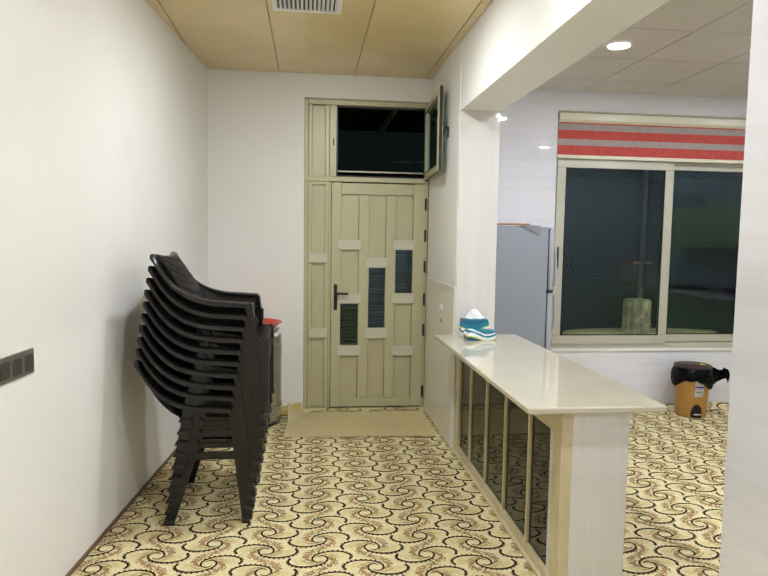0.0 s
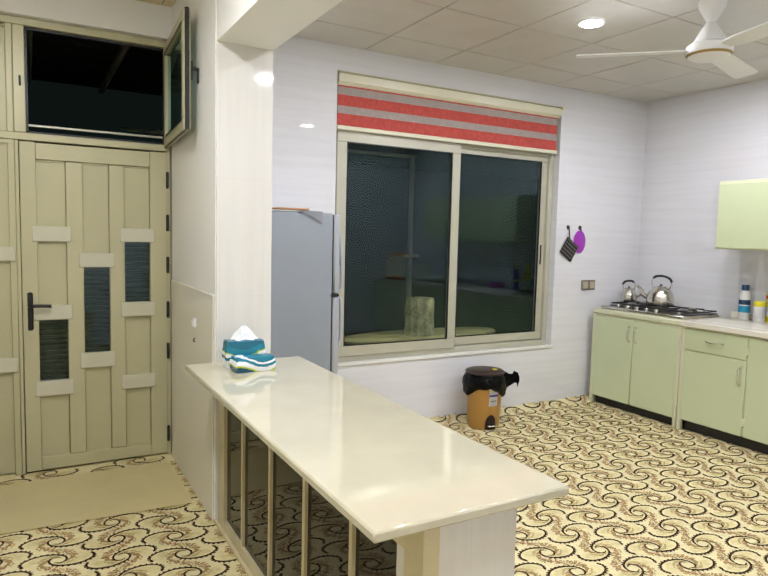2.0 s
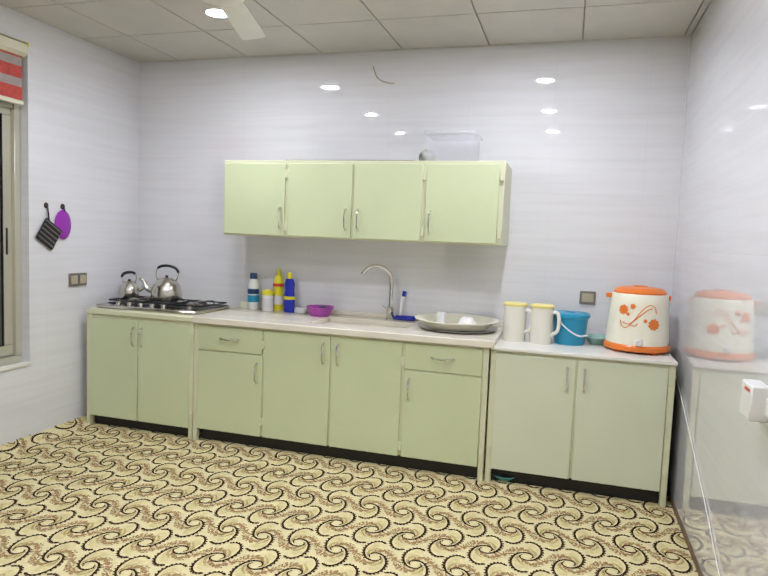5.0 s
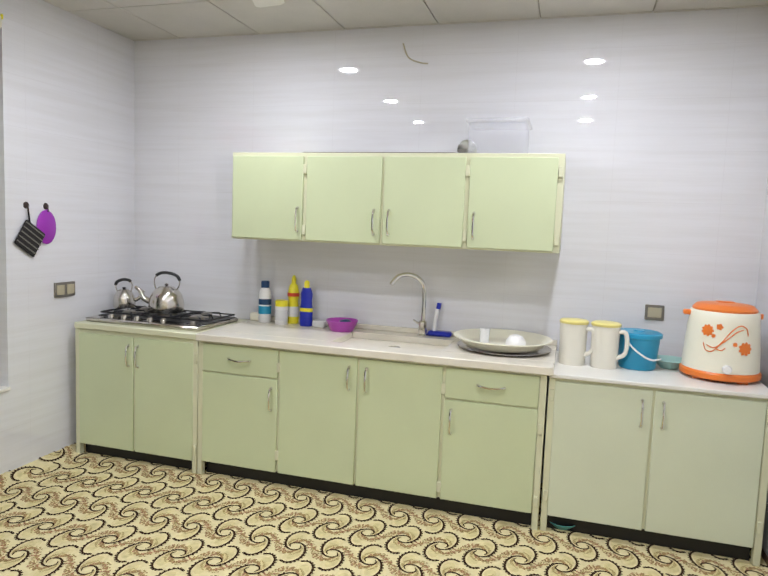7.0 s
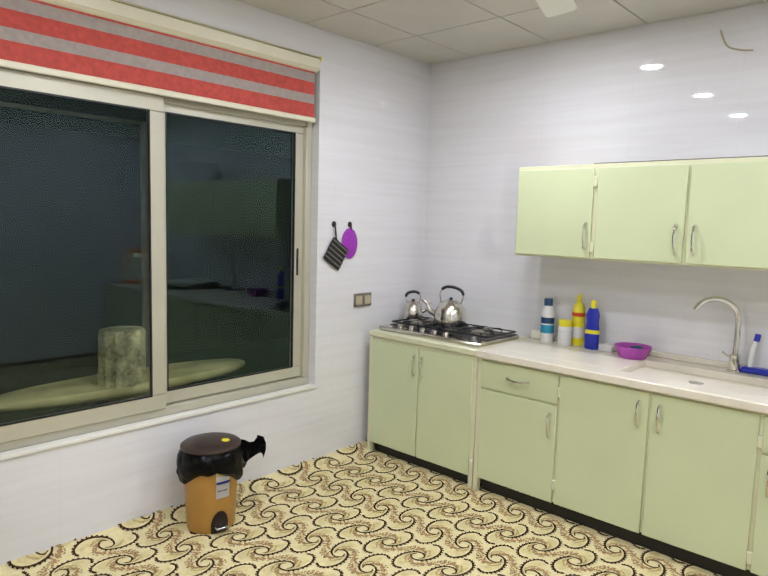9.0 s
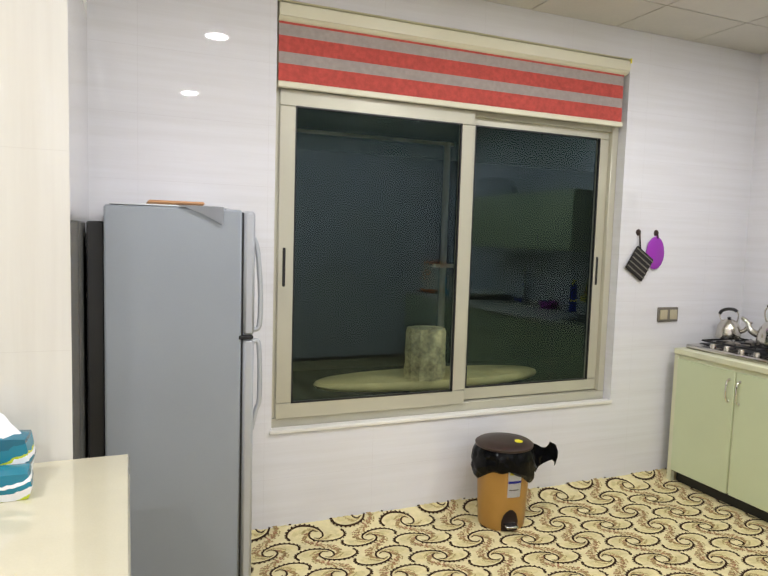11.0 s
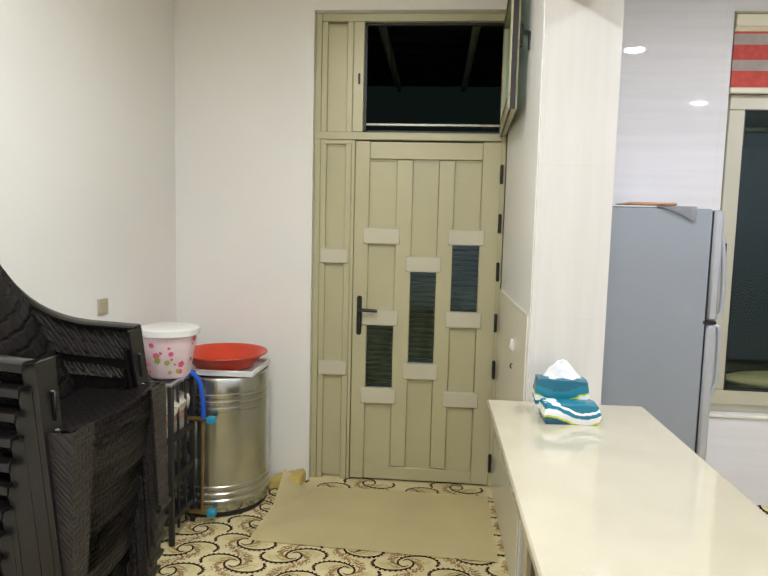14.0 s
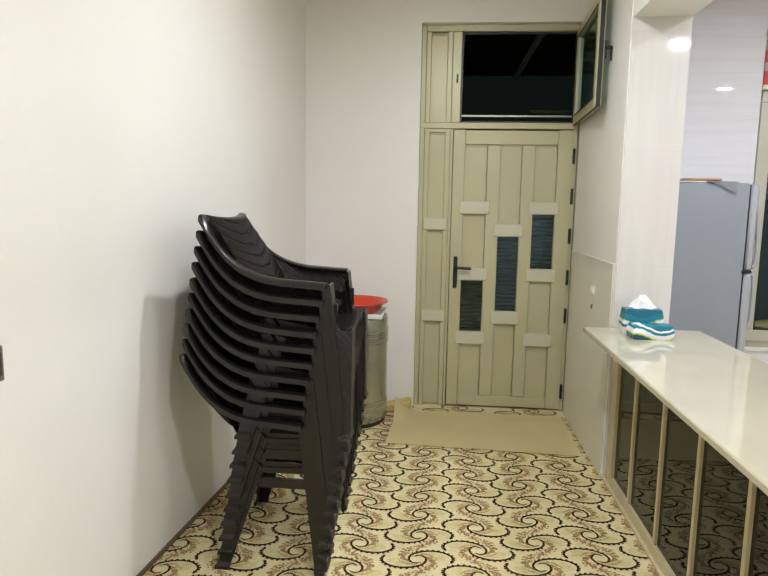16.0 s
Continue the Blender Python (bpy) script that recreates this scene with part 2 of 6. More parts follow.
M_BLINDG = mat("grey_sheer_cloth", (0.36, 0.31, 0.29), 0.85, var=0.12, scale=40, bump=0.3, bscale=400)
M_BLINDC = mat("cream_blind_rail", (0.74, 0.71, 0.55), 0.3, var=0.03)
M_MAT = mat("beige_door_mat", (0.88, 0.78, 0.47), 0.7, var=0.04, scale=5, spec=0.2)
M_MATB = mat("yellow_foam_backing", (0.60, 0.46, 0.14), 0.7, var=0.08)
M_BASE = mat("brown_baseboard", (0.16, 0.10, 0.06), 0.5, var=0.15)
M_GREYPL = mat("grey_switch_plate", (0.22, 0.20, 0.17), 0.3, metal=0.4, var=0.06)
M_BEIGEPL = mat("beige_switch_key", (0.45, 0.40, 0.28), 0.35, var=0.05)
M_PINKPL = mat("pink_bucket_plastic", (0.80, 0.62, 0.66), 0.35, var=0.06, scale=18)
M_ROSE = mat("rose_print", (0.70, 0.10, 0.18), 0.4, var=0.2, scale=60)
M_LEAF = mat("leaf_print", (0.30, 0.36, 0.06), 0.4, var=0.2)
M_BRASS = mat("old_brass", (0.40, 0.28, 0.11), 0.35, metal=0.9, var=0.2)
M_DKBLUE = mat("dark_blue_print", (0.01, 0.05, 0.13), 0.3, var=0.15, scale=30)
M_PAPER = mat("tissue_paper", (0.85, 0.86, 0.88), 0.9, var=0.03)
M_MITT = mat("black_striped_cloth", (0.018, 0.016, 0.016), 0.9, var=0.3, bump=0.3)
M_STRIPE = mat("grey_stripe_cloth", (0.16, 0.15, 0.13), 0.9, var=0.2)
M_BREAD = mat("brown_bread_board", (0.50, 0.26, 0.12), 0.6, var=0.15)
M_CLEAR = mat("clear_white_film", (0.74, 0.74, 0.74), 0.12, var=0.05)
M_KNIT = mat("cream_knit", (0.62, 0.57, 0.46), 0.95, var=0.25, scale=60, bump=1.0, bscale=160, spec=0.1)
M_PEACH = mat("peach_knit", (0.66, 0.38, 0.28), 0.95, var=0.2, scale=60, bump=1.0, bscale=160, spec=0.1)
M_STONE = mat("ochre_cast_stone", (0.50, 0.46, 0.20), 0.8, var=0.15, scale=8, bump=0.4)
M_BARK = mat("faux_bark", (0.44, 0.41, 0.21), 0.85, var=0.7, scale=10, bump=0.9, bscale=40)
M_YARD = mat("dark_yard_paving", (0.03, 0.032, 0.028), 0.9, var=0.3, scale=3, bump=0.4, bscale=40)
M_POST = mat("painted_steel_post", (0.62, 0.60, 0.44), 0.5, var=0.1)
M_LAMP = lamp_mat("kitchen_lamp", (0.965, 1.0, 1.10), LAMP)
M_HLAMP = lamp_mat("hall_lamp", (0.96, 1.0, 1.06), HALL_LAMP)

# ---- mesh helpers ----
ORIGIN = {}


def thing(name, at, label="", category="", group="", kind=""):
    ob = new(name)
    ob.location = at
    ORIGIN[ob.name] = Vector(at)
    return tagged(ob, label, category, group, kind)


def link(name, bm, material, smooth=False):
    if len(bm.faces) > 1:
        bmesh.ops.recalc_face_normals(bm, faces=bm.faces)
    me = bpy.data.meshes.new(name)
    bm.to_mesh(me)
    bm.free()
    for k in (material if isinstance(material, (list, tuple)) else (material,)):
        me.materials.append(k)
    if smooth:
        me.shade_smooth()
        me.set_sharp_from_angle(angle=radians(38))
    return new(name, me)


def part(name, bm, material, parent, label="", smooth=True, kind=""):
    """One mesh under a thing or part; bm is in world places."""
    o = ORIGIN[parent.name]
    bmesh.ops.translate(bm, vec=-o, verts=bm.verts)
    ob = link(name, bm, material, smooth)
    ob.parent = parent
    ORIGIN[ob.name] = o
    return tagged(ob, label, kind=kind)


def fixed(name, bm, material, label="", category="", smooth=False):
    ORIGIN_ob = link(name, bm, material, smooth)
    ORIGIN[ORIGIN_ob.name] = Vector((0, 0, 0))
    return tagged(ORIGIN_ob, label, category, kind="structure")


def solo(name, bm, material, label, category, group="", smooth=True):
    ob = link(name, bm, material, smooth)
    ORIGIN[ob.name] = Vector((0, 0, 0))
    return tagged(ob, label, category, group)


def box(x0, x1, y0, y1, z0, z1, bevel=0.0, bm=None, seg=1):
    own = bmesh.new()
    bmesh.ops.create_cube(own, size=1.0)
    for v in own.verts:
        v.co = Vector(((x0 + x1) / 2 + v.co.x * (x1 - x0), (y0 + y1) / 2 + v.co.y * (y1 - y0), (z0 + z1) / 2 + v.co.z * (z1 - z0)))
    if bevel:
        bmesh.ops.bevel(own, geom=own.edges[:], offset=bevel, segments=seg, profile=0.5, affect="EDGES")
    return merge(bm, own)


def sheet(corners, bm=None):
    """A single pane of glass through four corners."""
    own = bmesh.new()
    own.faces.new([own.verts.new(c) for c in corners])
    return merge(bm, own)


def pane_y(x0, x1, y, z0, z1):
    return sheet([(x0, y, z0), (x1, y, z0), (x1, y, z1), (x0, y, z1)])


def merge(bm, own):
    if bm is None:
        return own
    me = bpy.data.meshes.new("tmp")
    own.to_mesh(me)
    own.free()
    bm.from_mesh(me)
    bpy.data.meshes.remove(me)
    return bm


def lathe(profile, at=(0, 0, 0), seg=28, bm=None, sx=1.0, sy=1.0):
    """Turns (radius, height) pairs round z."""
    own = bmesh.new()
    rings = []
    for r, z in profile:
        if r < 1e-5:
            rings.append([own.verts.new((at[0], at[1], at[2] + z))])
        else:
            rings.append([own.verts.new((at[0] + sx * r * math.cos(2 * math.pi * i / seg), at[1] + sy * r * math.sin(2 * math.pi * i / seg), at[2] + z)) for i in range(seg)])
    for a, b in zip(rings, rings[1:]):
        for i in range(seg):
            j = (i + 1) % seg
            q = [a[i % len(a)], a[j % len(a)], b[j % len(b)], b[i % len(b)]]
            q = list(dict.fromkeys(q))
            if len(q) > 2:
                own.faces.new(q)
    return merge(bm, own)


def smooth_line(pts, n=6):
    """Points along a Catmull-Rom curve."""
    pts = [Vector(p) for p in pts]
    out = []
    for i in range(len(pts) - 1):
        a, b, c, d = pts[max(i - 1, 0)], pts[i], pts[i + 1], pts[min(i + 2, len(pts) - 1)]
        for k in range(n):
            t = k / n
            out.append(0.5 * ((2 * b) + (c - a) * t + (2 * a - 5 * b + 4 * c - d) * t * t + (3 * b - a - 3 * c + d) * t ** 3))
    return out + [pts[-1]]


def tube(pts, r, seg=10, bm=None, flat=1.0, radii=None):
    """A round bar along points; flat squeezes it along its second axis."""
    own = bmesh.new()
    pts = [Vector(p) for p in pts]
    rings, up = [], None
    for i, p in enumerate(pts):
        d = (pts[min(i + 1, len(pts) - 1)] - pts[max(i - 1, 0)]).normalized()
        if up is None:
            up = d.orthogonal().normalized()
        up = (up - d * up.dot(d)).normalized()
        side = d.cross(up)
        rr = radii[i] if radii else r
        rings.append([own.verts.new(p + rr * (math.cos(2 * math.pi * k / seg) * up + flat * math.sin(2 * math.pi * k / seg) * side)) for k in range(seg)])
    for a, b in zip(rings, rings[1:]):
        for k in range(seg):
            own.faces.new((a[k], a[(k + 1) % seg], b[(k + 1) % seg], b[k]))
    own.faces.new(rings[0][::-1])
    own.faces.new(rings[-1])
    return merge(bm, own)


def prism(outline, z0, z1, bm=None, bevel=0.0):
    """An upright block over a plan outline of (x, y) pairs."""
    own = bmesh.new()
    low = [own.verts.new((x, y, z0)) for x, y in outline]
    top = [own.verts.new((x, y, z1)) for x, y in outline]
    n = len(low)
    own.faces.new(low[::-1])
    own.faces.new(top)
    for i in range(n):
        own.faces.new((low[i], low[(i + 1) % n], top[(i + 1) % n], top[i]))
    if bevel:
        bmesh.ops.bevel(own, geom=own.edges[:], offset=bevel, segments=2, profile=0.5, affect="EDGES")
    return merge(bm, own)


def turned(bm, m):
    bmesh.ops.transform(bm, matrix=m, verts=bm.verts)
    return bm


# ---- the large structure ----
BACK, WINY, DOORY, NEAR = 5.63, 5.55, 5.645, 1.345     # kitchen back wall, window wall, door wall, kitchen near wall
CEILK, CEILH, THICK = 2.885, 2.955, 0.24
HALL_END = -2.6
DX0, DX1, DTOP = 0.043, 1.152, 2.755                   # door opening
WX0, WX1, WZ0, WZ1 = 2.286, 4.495, 0.55, 2.712         # window opening
PX0, PX1, PY = 1.155, 1.445, 4.53                      # pillar


def left_x(y):
    """The hall's left wall stands a little askew."""
    return -0.775 - (DOORY - y) * 0.078


floor = fixed("floor", box(-1.7, 6.0, HALL_END - 0.2, 6.0, -0.25, -0.012), M_SLAB, "concrete floor slab under the carpet", "floor")

bm = prism([(left_x(HALL_END), HALL_END), (left_x(DOORY), DOORY), (left_x(DOORY) - 0.5, DOORY), (left_x(HALL_END) - 0.3, HALL_END)], -0.2, 3.2)
fixed("wall_left", bm, M_PAINT, "cream painted hall wall with a low brown skirting line", "wall")
bm = box(left_x(DOORY) - 0.5, DX0, DOORY, DOORY + THICK, -0.2, 3.2)
box(DX0, DX1, DOORY, DOORY + THICK, DTOP, 3.2, bm=bm)
fixed("wall_door", bm, M_PAINT, "cream painted wall round the tall entrance door", "wall")
fixed("wall_hall_end", box(-2.0, 3.2, HALL_END - 0.2, HALL_END, -0.2, 3.2), M_PAINT, "plain cream wall closing the hall", "wall")
fixed("wall_hall_right", box(3.0, 3.2, HALL_END, NEAR - 0.2, -0.2, 3.2), M_PAINT, "plain cream wall closing the hall", "wall")

bm = box(PX1, WX0, WINY, WINY + THICK, -0.2, 3.2)
box(WX1, BACK + THICK, WINY, WINY + THICK, -0.2, 3.2, bm=bm)
box(WX0, WX1, WINY, WINY + THICK, -0.2, WZ0, bm=bm)
box(WX0, WX1, WINY, WINY + THICK, WZ1, 3.2, bm=bm)
fixed("wall_window", bm, M_TILE, "glossy white streaked tile wall round the kitchen window", "wall")
fixed("wall_back", box(BACK, BACK + THICK, NEAR - 0.2, WINY, -0.2, 3.2), M_TILE, "glossy white streaked tile wall behind the cabinets", "wall")
fixed("wall_near", box(1.02, BACK, NEAR - 0.2, NEAR, -0.2, 3.2), M_TILE, "glossy white tile wall that mirrors the water cooler", "wall")
fixed("pillar", box(PX0, PX1, PY, DOORY + THICK, -0.2, 2.47), M_PTILE, "pale pillar clad in upright streaked tiles", "pillar")
fixed("wall_beside_door", box(PX0 - 0.004, PX0, PY + 0.012, DOORY, 0.0, 2.955), M_PAINT, "cream painted side of the pillar beside the door", "wall")
fixed("wainscot", box(PX0 - 0.012, PX0 - 0.004, PY + 0.03, DOORY - 0.002, 0.0, 1.205, 0.003), M_WAINS, "glossy cream lower wall beside the door", "wall")
fixed("beam", box(PX0, PX1, NEAR - 0.2, DOORY + THICK, 2.47, 3.2), M_PAINT, "cream painted beam over the opening to the kitchen", "beam")

# skirting line of the hall
for nm, bm in (("baseboard", prism([(left_x(HALL_END) + 0.008, HALL_END), (left_x(DOORY) + 0.008, DOORY), (left_x(DOORY), DOORY), (left_x(HALL_END), HALL_END)], -0.01, 0.022)),
               ("baseboard_near", box(1.1, BACK, NEAR, NEAR + 0.006, -0.01, 0.035))):
    fixed(nm, bm, M_BASE, "thin brown skirting strip along the carpet", "skirting")

# ceilings: panels in a metal grid
def ceiling(name, x0, x1, y0, y1, z, xs, ys, board, bar, gap, label):
    bm = box(x0, x1, y0, y1, z + 0.012, z + 0.08)
    xs, ys = sorted([x0] + [v for v in xs if x0 < v < x1] + [x1]), sorted([y0] + [v for v in ys if y0 < v < y1] + [y1])
    for f in bm.faces:
        f.material_index = 1
    for a, b in zip(xs, xs[1:]):
        for c, d in zip(ys, ys[1:]):
            k = len(bm.faces)
            box(a + gap, b - gap, c + gap, d - gap, z, z + 0.012, bm=bm)
            bm.faces.ensure_lookup_table()
            for f in bm.faces[k:]:
                f.material_index = 0
    return fixed(name, bm, [board, bar], label, "ceiling")


GX = [1.88 + 0.62 * i - 0.62 for i in range(8)]
GY = [5.155 - 0.628 * i for i in range(8)]
ceiling("ceiling_kitchen", PX1, BACK, NEAR, WINY, CEILK, GX, GY, M_CEIL, M_TBAR, 0.0045, "pale square ceiling boards in a thin grid")
ceiling("ceiling_hall", -1.75, PX0, HALL_END, DOORY, CEILH, [-0.822, -0.174, 0.47, 1.09], [5.64 - 1.9, 5.64 - 3.8, 5.64 - 5.7], M_HCEIL, M_TBAR, 0.003, "glossy tan ceiling panels with dark joints")
ceiling("ceiling_hall_side", PX0, 3.1, HALL_END, NEAR - 0.2, CEILH, [1.76, 2.4], [-2, -1, 0], M_HCEIL, M_TBAR, 0.003, "glossy tan ceiling panels with dark joints")


# downlights
def downlight(x, y, z, lamp, label, group, dome):
    d = thing("ceiling_downlight", (x, y, z), label, "ceiling light", group)
    part("rim", lathe([(0.067, -0.001), (0.069, -0.012), (0.088, -0.010), (0.096, 0.0), (0.067, 0.0)], (x, y, z)), M_WHITE, d)
    part("lens", lathe([(0.0, -0.011 - dome), (0.025, -0.011 - 0.9 * dome), (0.048, -0.011 - 0.6 * dome), (0.068, -0.011)], (x, y, z)), lamp, d, "glowing white lens")


for x in (2.165, 3.40, 4.66):
    for y in (4.225, 2.30):
        downlight(x, y, CEILK, M_LAMP, "round recessed ceiling lamp glowing white", "kitchen downlights", 0.001)
for x, y in ((0.30, 3.66), (0.55, 1.85), (0.30, -0.8), (1.9, -1.2)):
    downlight(x, y, CEILH, M_HLAMP, "round recessed ceiling lamp glowing warm white", "hall downlights", 0.007)

# ---- carpet ----
CY = 0.196
carpet = thing("carpet", (0, 0, -0.012), "cream fitted carpet with dark brown swirls", "carpet", kind="structure")
bm = prism([(left_x(HALL_END) - 0.02, HALL_END), (3.0, HALL_END), (3.0, NEAR - 0.1), (BACK, NEAR - 0.1), (BACK, WINY), (PX1, WINY), (PX1, DOORY + 0.1), (left_x(DOORY) - 0.02, DOORY + 0.1)], -0.0115, 0.0)
part("base", bm, M_CARPET, carpet, smooth=False)


def lip(x, y):
    """The carpet runs a little way up the window wall."""
    k = min(1.0, max(0.0, (y - 5.40) / 0.15))
    return 0.042 * k * k if x > PX1 else 0.0


bm = bmesh.new()
rows = [[bm.verts.new((x, 5.39 + 0.16 * j / 8, lip(x, 5.39 + 0.16 * j / 8) * (0.9 + 0.2 * noise.noise((x * 3, 0, 0))) + 0.0006)) for j in range(9)] for x in [PX1 + 0.001 + (BACK - PX1 - 0.002) * i / 60 for i in range(61)]]
for a, b in zip(rows, rows[1:]):
    for j in range(8):
        bm.faces.new((a[j], b[j], b[j + 1], a[j + 1]))
part("edge", bm, M_CARPET, carpet)


def swirl_pattern():
    """A double comma: two dark rims with knobs, pale lobes inside them, and a floral trail down to the next one."""
    arm = [(-0.140, -0.008), (-0.150, 0.012), (-0.142, 0.038), (-0.110, 0.061), (-0.066, 0.069), (-0.020, 0.061), (0.018, 0.040), (0.036, 0.011), (0.031, -0.018), (0.009, -0.031), (-0.015, -0.020)]
    line = [Vector((p.x, p.y, 0)) for p in smooth_line([(x, y, 0) for x, y in arm], 4)]
    rng = random.Random(5)
    shapes = []                                           # (outline, colour, layer)
    for turn in (1, -1):
        pts = [p * turn for p in line]
        n = len(pts)
        left, right = [], []
        for i, p in enumerate(pts):
            d = (pts[min(i + 1, n - 1)] - pts[max(i - 1, 0)]).normalized()
            side = Vector((-d.y, d.x, 0))
            f = i / (n - 1)
            w = 0.0020 + 0.0038 * math.sin(math.pi * min(1, f * 0.95 + 0.05)) ** 0.7
            left.append(p + side * w)
            right.append(p - side * w)
            if i < n * 0.62 and i % 2 == 0:
                q, r = p + side * (w + 0.0020), 0.0070 - 0.0025 * f
                shapes.append(([q + r * Vector((math.cos(a), math.sin(a), 0)) for a in (0, 1.05, 2.1, 3.14, 4.2, 5.25)], 0, 2))
        for i in range(n - 1):
            shapes.append(([left[i], right[i], right[i + 1], left[i + 1]], 0, 3))
        back = [Vector((x, y, 0)) * turn for x, y in ((0.004, 0.020), (-0.022, 0.012), (-0.048, -0.006), (-0.080, -0.020), (-0.115, -0.016))]
        lobe = pts[1:28] + back
        mid = Vector((-0.075, 0.028, 0)) * turn
        for k, c in ((1.0, 4), (0.62, 5)):
            ring = [mid + (p - mid) * k for p in lobe]
            for i in range(len(ring)):
                shapes.append(([mid, ring[i], ring[(i + 1) % len(ring)]], c, 0 if c == 4 else 1))
        for k in range(13):
            t = k / 12
            p = Vector((0.004 - 0.085 * t, 0.030 + 0.020 * math.sin(math.pi * t) - 0.018 * t, 0)) * turn
            r = 0.0035 + 0.002 * rng.random()
            shapes.append(([p + Vector((-r * 0.5, -r * 1.5, 0)), p + Vector((r * 0.5, -r * 1.5, 0)), p + Vector((r * 0.7, r * 1.5, 0)), p + Vector((-r * 0.3, r * 1.5, 0))], 3, 2))
    trail = smooth_line([(-0.030, 0.020, 0), (-0.055, 0.006, 0), (-0.070, -0.022, 0), (-0.056, -0.055, 0), (-0.018, -0.086, 0), (0.018, -0.110, 0), (0.056, -0.141, 0), (0.070, -0.174, 0), (0.055, -0.202, 0), (0.030, -0.216, 0)], 4)
    n = len(trail)
    for i, p in enumerate(trail):
        wide = 0.003 + 0.016 * math.sin(math.pi * i / (n - 1))
        for k in range(5):
            q = p + Vector((rng.uniform(-wide, wide), rng.uniform(-wide, wide), 0))
            r, a0 = rng.uniform(0.0038, 0.0068), rng.random() * 6
            shapes.append(([q + r * Vector((math.cos(a0 + a), math.sin(a0 + a), 0)) for a in (0, 1.3, 2.5, 3.8, 5.0)], rng.choice((1, 3, 1, 2, 3, 1)), 2))
    return shapes


def lay_pattern():
    shapes = swirl_pattern()
    verts, faces, cols = [], [], []
    for i in range(-6, 21):
        x = 0.413 + 0.262 * i
        flip = -1 if i % 2 else 1
        for j in range(-33, 11):
            y = 3.696 + CY * (j + (0.5 if i % 2 else 0))
            hall = left_x(y) - 0.06 < x < 1.25 and HALL_END + 0.1 < y < DOORY + 0.02
            kitchen = 1.1 < x < BACK - 0.02 and NEAR - 0.02 < y < WINY + 0.03
            if not (hall or kitchen):
                continue
            for nth, (outline, c, layer) in enumerate(shapes):
                k = len(verts)
                z = 0.0010 + 0.0004 * layer + 0.0000035 * (nth % 100)
                pts = [(x + flip * p.x, y + p.y, z + 1.08 * lip(x + flip * p.x, y + p.y)) for p in outline]
                verts.extend(pts)
                idx = list(range(k, k + len(pts)))
                faces.append(idx)
                cols.append(c)
    me = bpy.data.meshes.new("pattern")
    me.from_pydata([(a, b, c + 0.012) for a, b, c in verts], [], faces)
    for m in (M_CDARK, M_CBROWN, M_CPINK, M_COLIVE, M_CLOBE, M_CLOBE2):
        me.materials.append(m)
    me.polygons.foreach_set("material_index", cols)
    bm = bmesh.new()
    bm.from_mesh(me)
    for f in bm.faces:
        f.normal_update()
        if f.normal.z < 0:
            f.normal_flip()
    bm.to_mesh(me)
    bm.free()
    ob = new("pattern", me)
    ob.parent = carpet
    tagged(ob, "dark brown and rose swirls tufted into the carpet", kind="stuff")


lay_pattern()

# ---- entrance door ----
YD = DOORY + 0.055                                         # face of the door frame
door = thing("door_1", (0.6, YD, 0), "tall champagne aluminium entrance door with louvred panes, closed", "door", kind="structure")
bm = box(DX0, DX0 + 0.035, YD, YD + 0.06, 0, DTOP, 0.004)
box(0.262, 0.282, YD, YD + 0.06, 0, 2.044, 0.003, bm)
box(0.262, 0.325, YD, YD + 0.06, 2.09, DTOP - 0.045, 0.004, bm)
box(DX1 - 0.028, DX1, YD, YD + 0.06, 0, DTOP, 0.004, bm)
box(DX0 + 0.035, DX1 - 0.028, YD, YD + 0.06, DTOP - 0.045, DTOP, 0.004, bm)
box(DX0, DX1, YD - 0.003, YD + 0.06, 2.046, 2.09, 0.004, bm)
part("door_frame", bm, M_ALU, door)


def door_panels(x0, x1, cells, parent):
    """Sunk panels and proud cross blocks of one column, from the top down."""
    for z1, z0, kind in cells:
        if kind == "panel":
            part("panel", box(x0, x1, YD + 0.022, YD + 0.034, z0, z1), M_ALU, parent)
            part("panel_edge", box(x0 + 0.004, x1 - 0.004, YD + 0.012, YD + 0.02, z1 - 0.012, z1 - 0.002, 0.002), M_ALU, parent)
        elif kind == "block":
            part("cross_block", box(x0 - 0.028, x1 + 0.028, YD - 0.012, YD + 0.03, z0, z1, 0.004), M_ALU2, parent, "pale aluminium cross block")
        else:
            part("pane", pane_y(x0, x1, YD + 0.030, z0, z1), M_DGLASS, parent, "dark greenish glass pane")
            n = int((z1 - z0) / 0.030)
            for i in range(n):
                z = z0 + (i + 0.5) * (z1 - z0) / n
                part("louvre_slat", turned(box(x0, x1, -0.011, 0.011, -0.0015, 0.0015), Matrix.Translation((0, YD + 0.046, z)) @ Matrix.Rotation(radians(-50), 4, "X")), M_TEALSL, parent)


M_TEALSL = mat("grey_green_slat", (0.19, 0.24, 0.21), 0.4, var=0.1)
LX0, LX1, LZ = 0.283, 1.127, 2.04
leaf_w = LX1 - LX0
cols = [(0.104, 0.290), (0.404, 0.580), (0.690, 0.872)]


def zv(v):
    return LZ * (1 - v)


